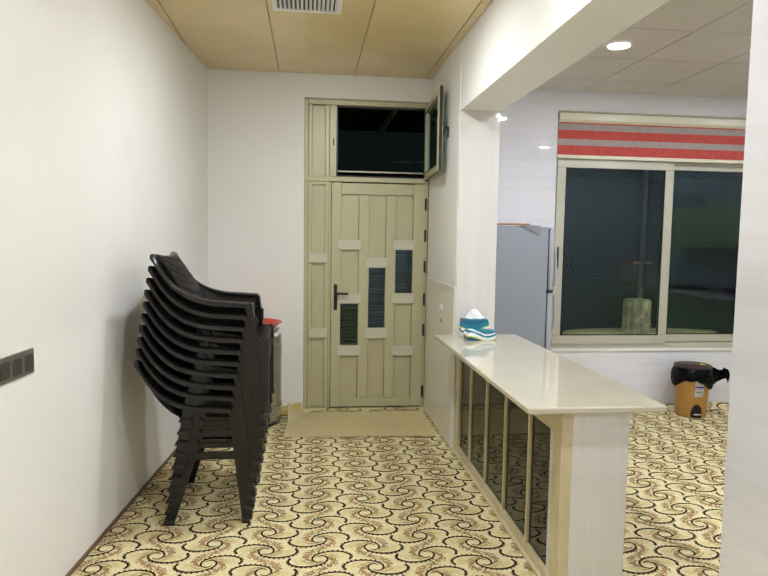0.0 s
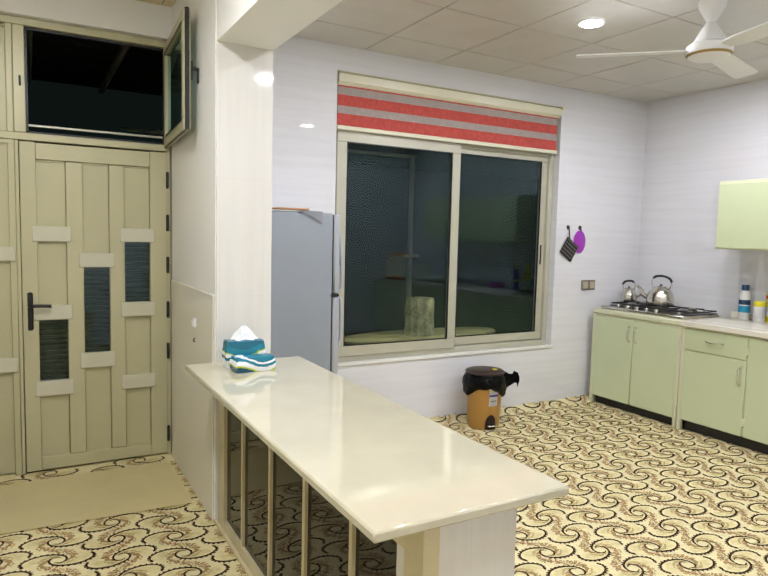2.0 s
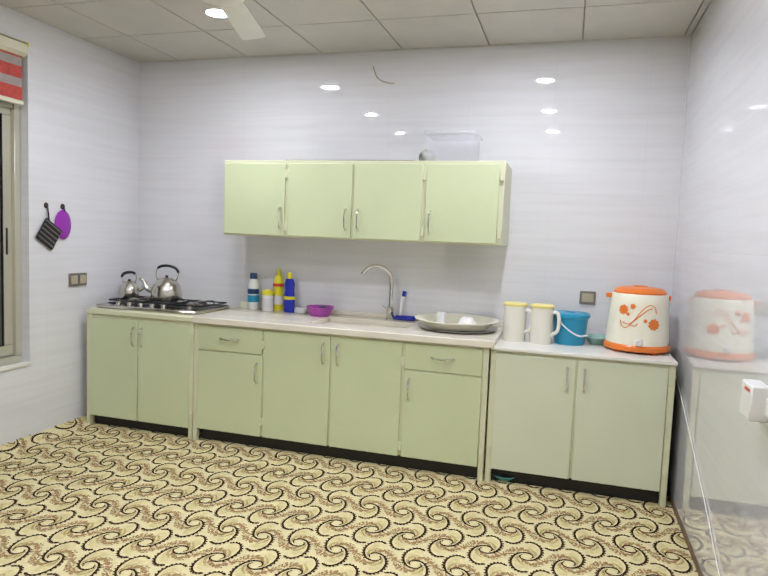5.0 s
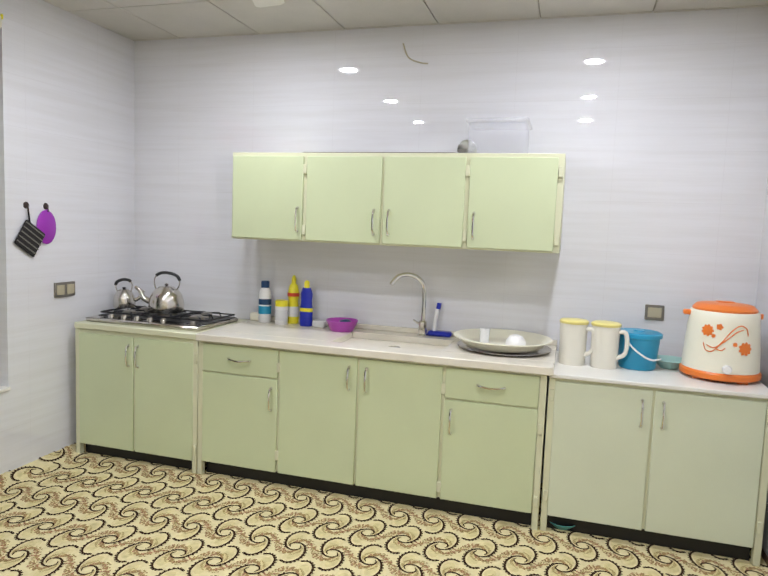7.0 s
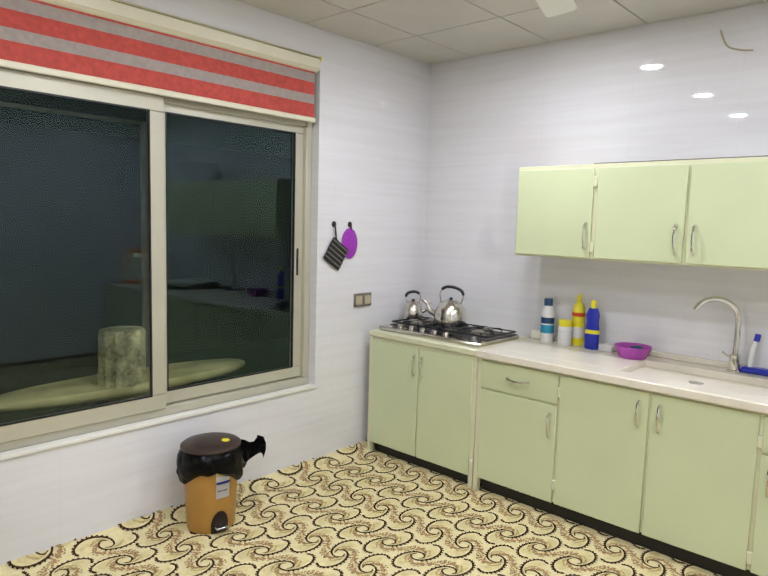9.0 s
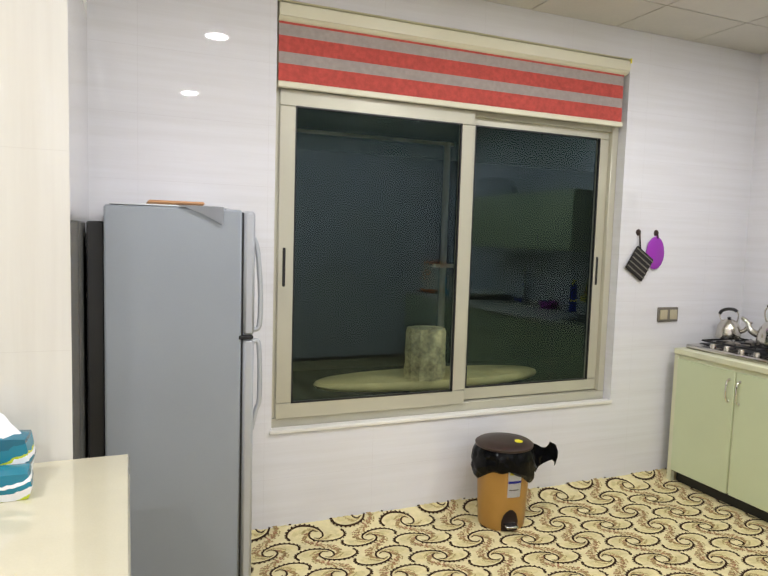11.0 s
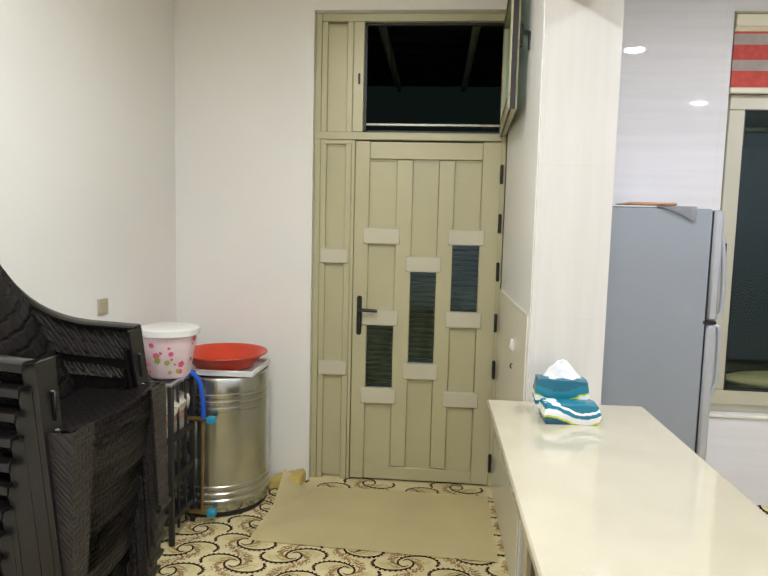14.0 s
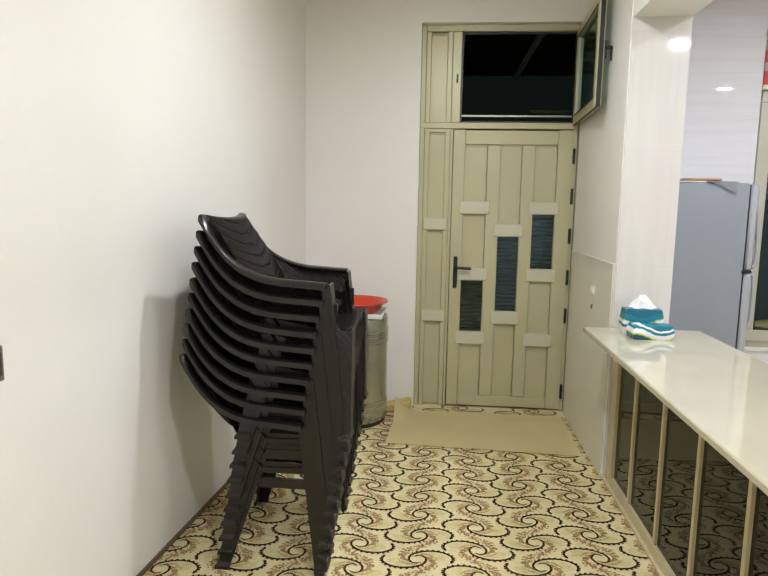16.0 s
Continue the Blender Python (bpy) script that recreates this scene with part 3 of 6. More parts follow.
edges = [0.0] + [c for ab in cols for c in ab] + [1.0]
spans = [(LX0 + leaf_w * edges[i] + 0.002, LX0 + leaf_w * edges[i + 1]) for i in range(0, 8, 2)]
bm = box(*spans[0], YD - 0.002, YD + 0.040, 0.012, LZ, 0.004)
box(*spans[3], YD - 0.002, YD + 0.040, 0.012, LZ, 0.004, bm)
for v0, v1 in ((0.002, 0.05), (0.955, 0.993)):
    box(spans[0][1], spans[3][0], YD - 0.001, YD + 0.034, zv(v1), zv(v0), 0.003, bm)
leaf = part("leaf", bm, M_ALU, door)
for span in spans[1:3]:
    part("stile", box(*span, YD - 0.002, YD + 0.040, zv(0.953), zv(0.052), 0.004), M_ALU, leaf)
CELLS = [
    [(0.05, 0.246, "panel"), (0.246, 0.292, "block"), (0.292, 0.484, "panel"), (0.484, 0.529, "block"), (0.529, 0.716, "louvre"), (0.716, 0.762, "block"), (0.762, 0.955, "panel")],
    [(0.05, 0.325, "panel"), (0.325, 0.370, "block"), (0.370, 0.638, "louvre"), (0.638, 0.685, "block"), (0.685, 0.955, "panel")],
    [(0.05, 0.246, "panel"), (0.246, 0.290, "block"), (0.290, 0.482, "louvre"), (0.482, 0.528, "block"), (0.528, 0.718, "panel"), (0.718, 0.763, "block"), (0.763, 0.955, "panel")],
]
for (a, b), cells in zip(cols, CELLS):
    door_panels(LX0 + leaf_w * a, LX0 + leaf_w * b, [(zv(v0), zv(v1), k) for v0, v1, k in cells], leaf)
side = part("side_light", box(DX0 + 0.035, 0.262, YD + 0.040, YD + 0.046, 0, DTOP - 0.045), M_ALU, door, smooth=False)
for x0, x1 in ((DX0 + 0.035, DX0 + 0.070), (0.225, 0.262)):
    part("stile", box(x0, x1, YD + 0.002, YD + 0.040, 0, DTOP - 0.045, 0.004), M_ALU, side)
door_panels(DX0 + 0.070, 0.225, [(2.70, 2.09, "panel"), (2.02, 1.41, "panel"), (1.41, 1.325, "block"), (1.325, 0.735, "panel"), (0.735, 0.65, "block"), (0.65, 0.02, "panel")], side)
part("rail", box(DX0 + 0.035, 0.262, YD - 0.001, YD + 0.04, 2.020, 2.044, 0.002), M_ALU, side)
# handle, hinges
bm = box(LX0 + 0.028, LX0 + 0.058, YD - 0.014, YD, 0.90, 1.135, 0.008)
tube(smooth_line([(LX0 + 0.043, YD - 0.010, 1.055), (LX0 + 0.046, YD - 0.048, 1.055), (LX0 + 0.075, YD - 0.056, 1.055), (LX0 + 0.155, YD - 0.054, 1.052)], 5), 0.010, bm=bm)
hd = part("handle", bm, M_BLACK, leaf, "black lever handle")
for z in (1.86, 1.58, 1.30, 1.00, 0.72, 0.15):
    part("hinge", box(DX1 - 0.030, DX1 - 0.012, YD - 0.016, YD + 0.006, z - 0.055, z + 0.055, 0.005), M_BLACK, door, "black hinge")
part("latch_keep", box(0.292, 0.304, YD - 0.010, YD, 2.36, 2.42, 0.003), M_BLACK, door, "small dark latch plate")
bm = box(0.325, DX1 - 0.03, YD + 0.03, YD + 0.05, 2.09, 2.104)
box(0.325, 0.338, YD + 0.03, YD + 0.05, 2.09, 2.71, bm=bm)
box(0.325, DX1 - 0.03, YD + 0.03, YD + 0.05, 2.697, 2.71, bm=bm)
box(DX1 - 0.041, DX1 - 0.028, YD + 0.03, YD + 0.05, 2.09, 2.71, bm=bm)
part("gasket", bm, M_BLACK, door, "black rubber seal")
part("cross_bar", box(0.33, DX1 - 0.03, YD + 0.055, YD + 0.07, 2.135, 2.150, 0.003), M_WALU, door)

# the opened fanlight sash, hinged beside the wall
sash = thing("fanlight_sash", (1.128, YD - 0.01, 2.075), "small aluminium window sash standing open above the door", "window")
HM = Matrix.Translation((1.128, YD - 0.012, 2.075)) @ Matrix.Rotation(radians(-93.2), 4, "Z")
SL, SH = 0.82, 0.635
bm = box(0, SL, -0.02, 0.02, 0, 0.06, 0.005)
box(0, SL, -0.02, 0.02, SH - 0.06, SH, 0.005, bm)
box(0, 0.06, -0.02, 0.02, 0.06, SH - 0.06, 0.005, bm)
box(SL - 0.06, SL, -0.02, 0.02, 0.06, SH - 0.06, 0.005, bm)
part("sash_frame", turned(bm, HM), M_ALU, sash)
bm = box(-0.004, SL + 0.006, -0.014, -0.006, -0.008, 0.0)
box(-0.004, SL + 0.006, -0.012, 0.012, SH, SH + 0.006, bm=bm)
box(SL, SL + 0.006, -0.012, 0.012, 0, SH, bm=bm)
box(0.06, SL - 0.06, -0.022, -0.019, 0.052, 0.062, bm=bm)
box(0.06, SL - 0.06, -0.022, -0.019, SH - 0.062, SH - 0.052, bm=bm)
part("gasket", turned(bm, HM), M_BLACK, sash, "black rubber seal")
part("pane", turned(pane_y(0.058, SL - 0.058, 0.0, 0.058, SH - 0.058), HM), M_DGLASS, sash, "dark glass pane")
bm = box(SL - 0.035, SL - 0.012, 0.02, 0.034, 0.27, 0.37, 0.004)
tube(smooth_line([(SL - 0.024, 0.03, 0.33), (SL - 0.024, 0.062, 0.33), (SL - 0.03, 0.066, 0.30), (SL - 0.03, 0.066, 0.26)], 4), 0.009, bm=bm)
part("handle", turned(bm, HM), M_BLACK, sash, "black handle")

# ---- kitchen window ----
window = thing("window_1", (3.39, WINY + 0.1, WZ0), "wide two-pane sliding aluminium window, shut at night", "window", kind="structure")
FY = WINY + 0.065
bm = box(WX0, WX1, FY, FY + 0.09, WZ0 + 0.002, WZ0 + 0.055, 0.004)
box(WX0, WX1, FY, FY + 0.09, WZ1 - 0.05, WZ1, 0.004, bm)
box(WX0, WX0 + 0.05, FY, FY + 0.09, WZ0 + 0.055, WZ1 - 0.05, 0.004, bm)
box(WX1 - 0.05, WX1, FY, FY + 0.09, WZ0 + 0.055, WZ1 - 0.05, 0.004, bm)
part("window_frame", bm, M_WALU, window)


def sliding(x0, x1, y, z0, z1, w, name):
    bm = box(x0, x1, y, y + 0.035, z0, z0 + w, 0.004)
    box(x0, x1, y, y + 0.035, z1 - w, z1, 0.004, bm)
    box(x0, x0 + w, y, y + 0.035, z0 + w, z1 - w, 0.004, bm)
    box(x1 - w, x1, y, y + 0.035, z0 + w, z1 - w, 0.004, bm)
    s = part(name, bm, M_WALU, window)
    part("pane", pane_y(x0 + w - 0.005, x1 - w + 0.005, y + 0.017, z0 + w - 0.005, z1 - w + 0.005), M_GLASS, s, "dark reflecting glass").visible_shadow = False
    bm = box(x0 + w - 0.004, x1 - w + 0.004, y - 0.001, y + 0.012, z0 + w - 0.004, z0 + w + 0.004)
    box(x0 + w - 0.004, x1 - w + 0.004, y - 0.001, y + 0.012, z1 - w - 0.004, z1 - w + 0.004, bm=bm)
    box(x0 + w - 0.004, x0 + w + 0.004, y - 0.001, y + 0.012, z0 + w, z1 - w, bm=bm)
    box(x1 - w - 0.004, x1 - w + 0.004, y - 0.001, y + 0.012, z0 + w, z1 - w, bm=bm)
    part("gasket", bm, M_BLACK, s, "black rubber seal")
    return s


s1 = sliding(WX0 + 0.03, 3.44, FY - 0.018, WZ0 + 0.05, 2.30, 0.085, "sliding_sash")
s2 = sliding(3.40, WX1 - 0.045, FY + 0.030, WZ0 + 0.06, 2.30, 0.075, "sliding_sash")
bm = box(WX0, WX1, FY + 0.01, FY + 0.08, 2.27, 2.36, 0.004)
part("head_rail", bm, M_WALU, window)
part("upper_pane", pane_y(WX0 + 0.04, WX1 - 0.04, FY + 0.042, 2.35, WZ1 - 0.04), M_GLASS, window)
part("pull", box(WX0 + 0.055, WX0 + 0.070, FY - 0.024, FY - 0.016, 1.30, 1.50, 0.003), M_BLACK, s1, "black finger pull")
part("pull", box(WX1 - 0.098, WX1 - 0.084, FY + 0.022, FY + 0.032, 1.30, 1.48, 0.003), M_BLACK, s2, "black finger pull")
bm = box(WX0 - 0.012, WX1 + 0.006, WINY - 0.012, FY - 0.0185, WZ0 - 0.010, WZ0 + 0.010, 0.003)
part("window_sill", bm, M_WTOP, window, "pale tile sill")

# roller blind with red and sheer bands
blind = thing("roller_blind", (3.39, WINY + 0.03, 2.3), "red and grey banded roller blind, rolled nearly up", "blind")
BX0, BX1, BY = WX0 + 0.008, WX1 - 0.012, WINY + 0.018
bm = turned(lathe([(0, 0), (0.046, 0), (0.046, BX1 - BX0), (0, BX1 - BX0)], seg=24), Matrix.Translation((BX0, BY + 0.012, 2.656)) @ Matrix.Rotation(radians(90), 4, "Y"))
box(BX0, BX1, BY - 0.034, BY - 0.024, 2.630, 2.694, 0.004, bm)
part("cassette", bm, M_BLINDC, blind, "cream rounded cassette")
part("head_tube", box(BX0 - 0.006, BX1 + 0.010, BY - 0.03, BY + 0.01, 2.697, 2.709, 0.004), M_ALU, blind)
z = 2.632
for h, m, nm in ((0.030, M_BLINDR, "red_band"), (0.056, M_BLINDG, "sheer_band"), (0.078, M_BLINDR, "red_band"), (0.056, M_BLINDG, "sheer_band"), (0.086, M_BLINDR, "red_band")):
    part(nm, box(BX0 + 0.004, BX1 - 0.02, BY - 0.003, BY - 0.001, z - h, z), m, blind, "red woven band" if "red" in nm else "grey sheer band")
    z -= h
part("bottom_bar", box(BX0, BX1 - 0.012, BY - 0.012, BY + 0.008, z - 0.032, z, 0.005), M_BLINDC, blind, "cream bottom bar")
part("end_cap", box(BX1 - 0.002, BX1 + 0.010, BY - 0.036, BY + 0.01, 2.680, 2.709, 0.003), M_YELLOW, blind, "yellowed end cap")

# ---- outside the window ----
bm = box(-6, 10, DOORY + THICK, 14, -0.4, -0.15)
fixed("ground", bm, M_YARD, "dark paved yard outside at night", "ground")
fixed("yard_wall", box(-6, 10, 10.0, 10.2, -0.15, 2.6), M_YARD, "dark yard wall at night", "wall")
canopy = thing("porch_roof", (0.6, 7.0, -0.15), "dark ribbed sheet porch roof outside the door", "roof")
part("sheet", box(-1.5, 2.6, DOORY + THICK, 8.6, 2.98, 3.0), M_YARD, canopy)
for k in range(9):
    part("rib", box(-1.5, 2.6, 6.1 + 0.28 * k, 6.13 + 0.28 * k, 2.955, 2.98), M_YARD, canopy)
for x in (0.35, 1.0):
    part("rafter", tube([(x, 5.95, 2.93), (x, 8.5, 2.93)], 0.03), M_POST, canopy)
for x in (-1.2, 2.4):
    part("post", tube([(x, 8.4, -0.15), (x, 8.4, 2.92)], 0.035), M_POST, canopy)
gate = thing("garden_gate_frame", (4.88, 8.68, -0.15), "pale painted steel post and top rail out in the yard", "post")
part("post", tube([(4.88, 8.68, -0.15), (4.88, 8.68, 2.62)], 0.036), M_POST, gate)
part("top_rail", tube([(1.2, 8.68, 2.60), (4.95, 8.68, 2.60)], 0.020), M_POST, gate)
part("bracket", box(4.76, 5.00, 8.62, 8.70, 1.24, 1.28, 0.004), M_POST, gate)
bench = thing("garden_bench", (3.6, 6.33, -0.15), "ochre cast stone garden bench with an oval top", "bench")
own = lathe([(0, 0), (0.93, 0.0), (0.98, 0.012), (1.0, 0.03), (0.985, 0.05), (0.95, 0.06), (0, 0.06)], (3.6, 6.33, 0.555), 48, sx=0.87, sy=0.22)
part("seat", own, M_STONE, bench)
part("pedestal", lathe([(0.20, 0), (0.16, 0.06), (0.13, 0.35), (0.16, 0.70), (0, 0.70)], (3.6, 6.33, -0.15), 20), M_STONE, bench)


def bark_log():
    bm = bmesh.new()
    seg, rows = 40, 14
    rr = random.Random(3)
    rings = []
    for j in range(rows + 1):
        z = 0.345 * j / rows
        ring = []
        for i in range(seg):
            a = 2 * math.pi * i / seg
            r = 0.138 + 0.006 * math.sin(a * 11 + 0.6 * math.sin(z * 25)) + 0.004 * noise.noise((math.cos(a) * 3, math.sin(a) * 3, z * 14)) * 2
            if j == rows:
                r -= 0.012
            ring.append(bm.verts.new((3.485 + r * math.cos(a), 6.23 + r * math.sin(a) * 0.85, 0.615 + z)))
        rings.append(ring)
    for a, b in zip(rings, rings[1:]):
        for i in range(seg):
            bm.faces.new((a[i], a[(i + 1) % seg], b[(i + 1) % seg], b[i]))
    bm.faces.new(rings[-1])
    bm.faces.new(rings[0][::-1])
    return bm


solo("faux_log", bark_log(), M_BARK, "grey-brown bark-textured log standing on the garden bench", "log")

# ---- the counter between hall and kitchen ----
counter = thing("breakfast_counter", (1.3, 3.5, 0), "cream stone counter with smoked glass panels below", "counter")
part("worktop", box(0.993, 1.608, 2.53, PY - 0.006, 0.832, 0.861, 0.006), M_CREAMST, counter, "polished cream marble top")
CX = 1.165
bm = box(CX + 0.004, 1.47, 2.585, 2.72, 0.0, 0.832, 0.003)
part("end_post", bm, M_PTILE, counter, "white tiled end post")
part("back_wall", box(1.40, 1.47, 2.72, PY, 0.0, 0.832), M_PTILE, counter, "white tiled back")
bm = box(CX, CX + 0.05, 2.583, 2.675, 0.0, 0.832, 0.002)
box(CX, CX + 0.05, 4.42, PY - 0.002, 0.0, 0.832, 0.002, bm)
box(CX, CX + 0.05, 2.675, 4.42, 0.715, 0.832, 0.002, bm)
box(CX, CX + 0.05, 2.675, 4.42, 0.0, 0.055, 0.002, bm)
part("front_frame", bm, M_CREAMFR, counter, "cream stone frame")
ys = [2.675, 2.994, 3.374, 3.746, 4.128, 4.42]
for y in ys[1:-1]:
    part("mullion", box(CX + 0.004, CX + 0.03, y - 0.011, y + 0.011, 0.055, 0.715, 0.002), M_CREAMFR, counter)
for a, b in zip(ys, ys[1:]):
    part("glass_panel", box(CX + 0.018, CX + 0.024, a, b, 0.055, 0.715), M_SMOKE, counter, "black smoked glass")
part("kick_strip", box(CX - 0.018, CX, 2.585, DOORY, 0.0, 0.016, 0.003), M_CREAMFR, counter)


# tissue packs
def tissue_pack(x, y, z, a, w, d, h, label, wrap):
    t = thing("tissue_pack", (x, y, z), label, "tissue pack", "tissue packs on the counter")
    m = Matrix.Translation((x, y, z)) @ Matrix.Rotation(radians(a), 4, "Z")
    own = bmesh.new()
    bmesh.ops.create_cube(own, size=1.0)
    bmesh.ops.subdivide_edges(own, edges=own.edges[:], cuts=5, use_grid_fill=True)
    for v in own.verts:
        p = v.co.copy()
        bulge = 1 + 0.14 * (1 - (2 * p.x) ** 2) * (1 - (2 * p.y) ** 2)
        v.co = Vector((p.x * w * (1 - 0.10 * abs(2 * p.z)), p.y * d * (1 - 0.12 * abs(2 * p.z)), (p.z * bulge + 0.5) * h))
        v.co += 0.004 * noise.noise_vector(v.co * 24)
        v.co.z = max(v.co.z, 0.001)
    part("wrapper", turned(own, m), wrap, t, "glossy white printed wrapper")
    return t, m


t1, m1 = tissue_pack(1.266, 4.275, 0.861, 4, 0.205, 0.10, 0.070, "white, teal and lime tissue pack lying on the counter", print_mat("front_pack_print", 0.070, [(0, (0.008, 0.09, 0.15)), (0.24, (0.52, 0.60, 0.03)), (0.36, (0.82, 0.84, 0.86)), (0.66, (0.01, 0.20, 0.29)), (0.86, (0.82, 0.84, 0.86)), (1.0, (0.01, 0.17, 0.25))], 0.5, 24, 0.26))
t2, m2 = tissue_pack(1.255, 4.385, 0.861, -3, 0.20, 0.10, 0.132, "upright teal and white tissue pack with a tissue pulled out", print_mat("rear_pack_print", 0.120, [(0, (0.82, 0.84, 0.86)), (0.40, (0.01, 0.17, 0.25)), (0.56, (0.82, 0.84, 0.86)), (0.68, (0.52, 0.60, 0.03)), (0.73, (0.01, 0.20, 0.29)), (1.0, (0.01, 0.13, 0.20))], 2.0, 24, 0.14))
own = bmesh.new()
rings = []
for j in range(7):
    r, z = [(0.075, 0.0), (0.068, 0.02), (0.058, 0.04), (0.045, 0.058), (0.030, 0.075), (0.016, 0.088), (0.004, 0.094)][j]
    rings.append([own.verts.new((r * math.cos(a) * 1.0, r * 0.5 * math.sin(a) * (1 + 0.35 * math.sin(a * 5)), 0.112 + z)) for a in [2 * math.pi * i / 24 for i in range(24)]])
for a, b in zip(rings, rings[1:]):
    for i in range(24):
        own.faces.new((a[i], a[(i + 1) % 24], b[(i + 1) % 24], b[i]))
own.faces.new(rings[-1])
for v in own.verts:
    v.co += 0.012 * noise.noise_vector(v.co * 30) + 0.006 * noise.noise_vector(v.co * 70)
part("tissue", turned(own, m2), M_PAPER, t2, "crumpled white tissue")

# ---- hall things ----
# stack of monobloc armchairs, facing the middle of the hall
def armchair():
    """An armchair at the origin: back towards -x, seat facing +x."""
    c = thing("armchair", (0, 0, 0), "dark brown woven-pattern plastic armchair in a stack", "chair", "stacked armchairs")

    def rim(s):
        """Plan place and rim height along the shell, s from -1 (one arm's front) to 1."""
        a = abs(s)
        if a < 0.32:
            k = a / 0.32
            x, y, z = -0.232 - 0.034 * k * k, 0.252 * k, 0.872 + 0.016 * k * k
        elif a < 0.74:
            k = (a - 0.32) / 0.42
            x, y, z = -0.266 + 0.328 * k ** 1.05, 0.252 + 0.033 * math.sin(k * math.pi / 2), 0.640 + 0.248 * (1 - 0.66 * k) ** 3.8
        else:
            k = (a - 0.74) / 0.26
            x, y, z = 0.062 + 0.170 * k, 0.285 + 0.008 * k, 0.644 - 0.010 * k
        return Vector((x, math.copysign(y, s), z))

    n = 64
    ss = [-1 + 2 * i / n for i in range(n + 1)]
    pts = [rim(s) for s in ss]
    outs = []
    for i in range(n + 1):
        d = pts[min(i + 1, n)] - pts[max(i - 1, 0)]
        outs.append(Vector((-d.y, d.x, 0)).normalized())
    if outs[n // 2].x > 0:
        outs = [-o for o in outs]
    # shell, with a basket weave pressed into it
    bm = bmesh.new()
    grid = []
    for i, (s, p, o) in enumerate(zip(ss, pts, outs)):
        a = abs(s)
        low = 0.43 + (p.z - 0.105 - 0.43) * min(1, max(0, (a - 0.25) / 0.11))
        col = []
        for j in range(14):
            t = j / 13
            z = p.z + (low - p.z) * t
            lean = 0.30 - 0.06 * min(1.0, max(0.0, (a - 0.32) / 0.20))
            q = p - o * (0.014 + lean * t * (p.z - low) / 0.45)
            weave = 0.0010 * (1 if (i // 2 + j) % 2 else -1)
            col.append(bm.verts.new((q.x - o.x * weave, q.y - o.y * weave, z)))
        grid.append(col)
    for i in range(n):
        for j in range(13):
            bm.faces.new((grid[i][j], grid[i + 1][j], grid[i + 1][j + 1], grid[i][j + 1]))
    bmesh.ops.solidify(bm, geom=bm.faces[:], thickness=0.006)
    part("backrest", bm, M_WEAVE, c, "woven-pattern back and arm shell")
    # rolled rim and arm tops
    bm = bmesh.new()
    rows = []
    for s, p, o in zip(ss, pts, outs):
        w = 0.010 + 0.022 * min(1, max(0, (abs(s) - 0.5) / 0.25))
        sec = ((-w - 0.010, -0.005), (-w, 0.0), (0.010, 0.002), (0.019, -0.004), (0.021, -0.024), (0.015, -0.025), (0.010, -0.008), (-w - 0.010, -0.011))
        rows.append([bm.verts.new((p.x + o.x * u, p.y + o.y * u, p.z + v)) for u, v in sec])
    for a, b in zip(rows, rows[1:]):
        for q in range(8):
            bm.faces.new((a[q], a[(q + 1) % 8], b[(q + 1) % 8], b[q]))
    bm.faces.new(rows[0])
    bm.faces.new(rows[-1][::-1])
    part("rim", bm, M_CHAIR, c, "rolled rim running into the arms")
    # seat with a rolled front
    bm = bmesh.new()
    rows = []
    for i in range(21):
        u = i / 20
        x = -0.04 + 0.365 * min(1, u / 0.88) + (0.012 * math.sin((u - 0.88) / 0.12 * math.pi / 2) if u > 0.88 else 0)
        zz = 0.442 - 0.02 * math.sin(math.pi * min(1, u / 0.88)) + 0.012 * u - (0.085 * ((u - 0.88) / 0.12) ** 1.5 if u > 0.88 else 0)
        rows.append([bm.verts.new((x - 0.02 * (2 * j / 20 - 1) ** 2 * u, -0.25 + 0.50 * j / 20, zz - 0.010 * math.sin(math.pi * j / 20) + 0.0010 * ((i + j) % 2))) for j in range(21)])
    for a, b in zip(rows, rows[1:]):
        for j in range(20):
            bm.faces.new((a[j], a[j + 1], b[j + 1], b[j]))
    bmesh.ops.solidify(bm, geom=bm.faces[:], thickness=0.008)
    part("seat", bm, M_WEAVE, c, "woven-pattern seat with a rolled front")

    def angle_leg(top, foot, wx0, wx1, wy0, wy1, sg, toward):
        """A leg of angle section: one flange across the front or back, one along the side, with a flared foot."""
        own = bmesh.new()
        lv = []
        for p, wx, wy, grow in ((top, wx0, wy0, 0), (tuple(f + (t - f) * 0.050 for t, f in zip(top, foot)), wx1, wy1, 0), (tuple(f + (t - f) * 0.026 for t, f in zip(top, foot)), wx1, wy1, 0.015), (foot, wx1, wy1, 0.013)):
            x, y, z = p
            ex, ey, th = toward, sg, 0.008
            sec = [(ex * grow * 0.4, ey * grow), (ex * grow * 0.4, -ey * wy), (-ex * th, -ey * wy), (-ex * th, -ey * th), (-ex * wx, -ey * th), (-ex * wx, ey * grow)]
            lv.append([own.verts.new((x + u, y + v, z)) for u, v in sec])
        for a, b in zip(lv, lv[1:]):
            for k in range(6):
                own.faces.new((a[k], a[(k + 1) % 6], b[(k + 1) % 6], b[k]))
        own.faces.new(lv[0])
        own.faces.new(lv[-1][::-1])
        return own

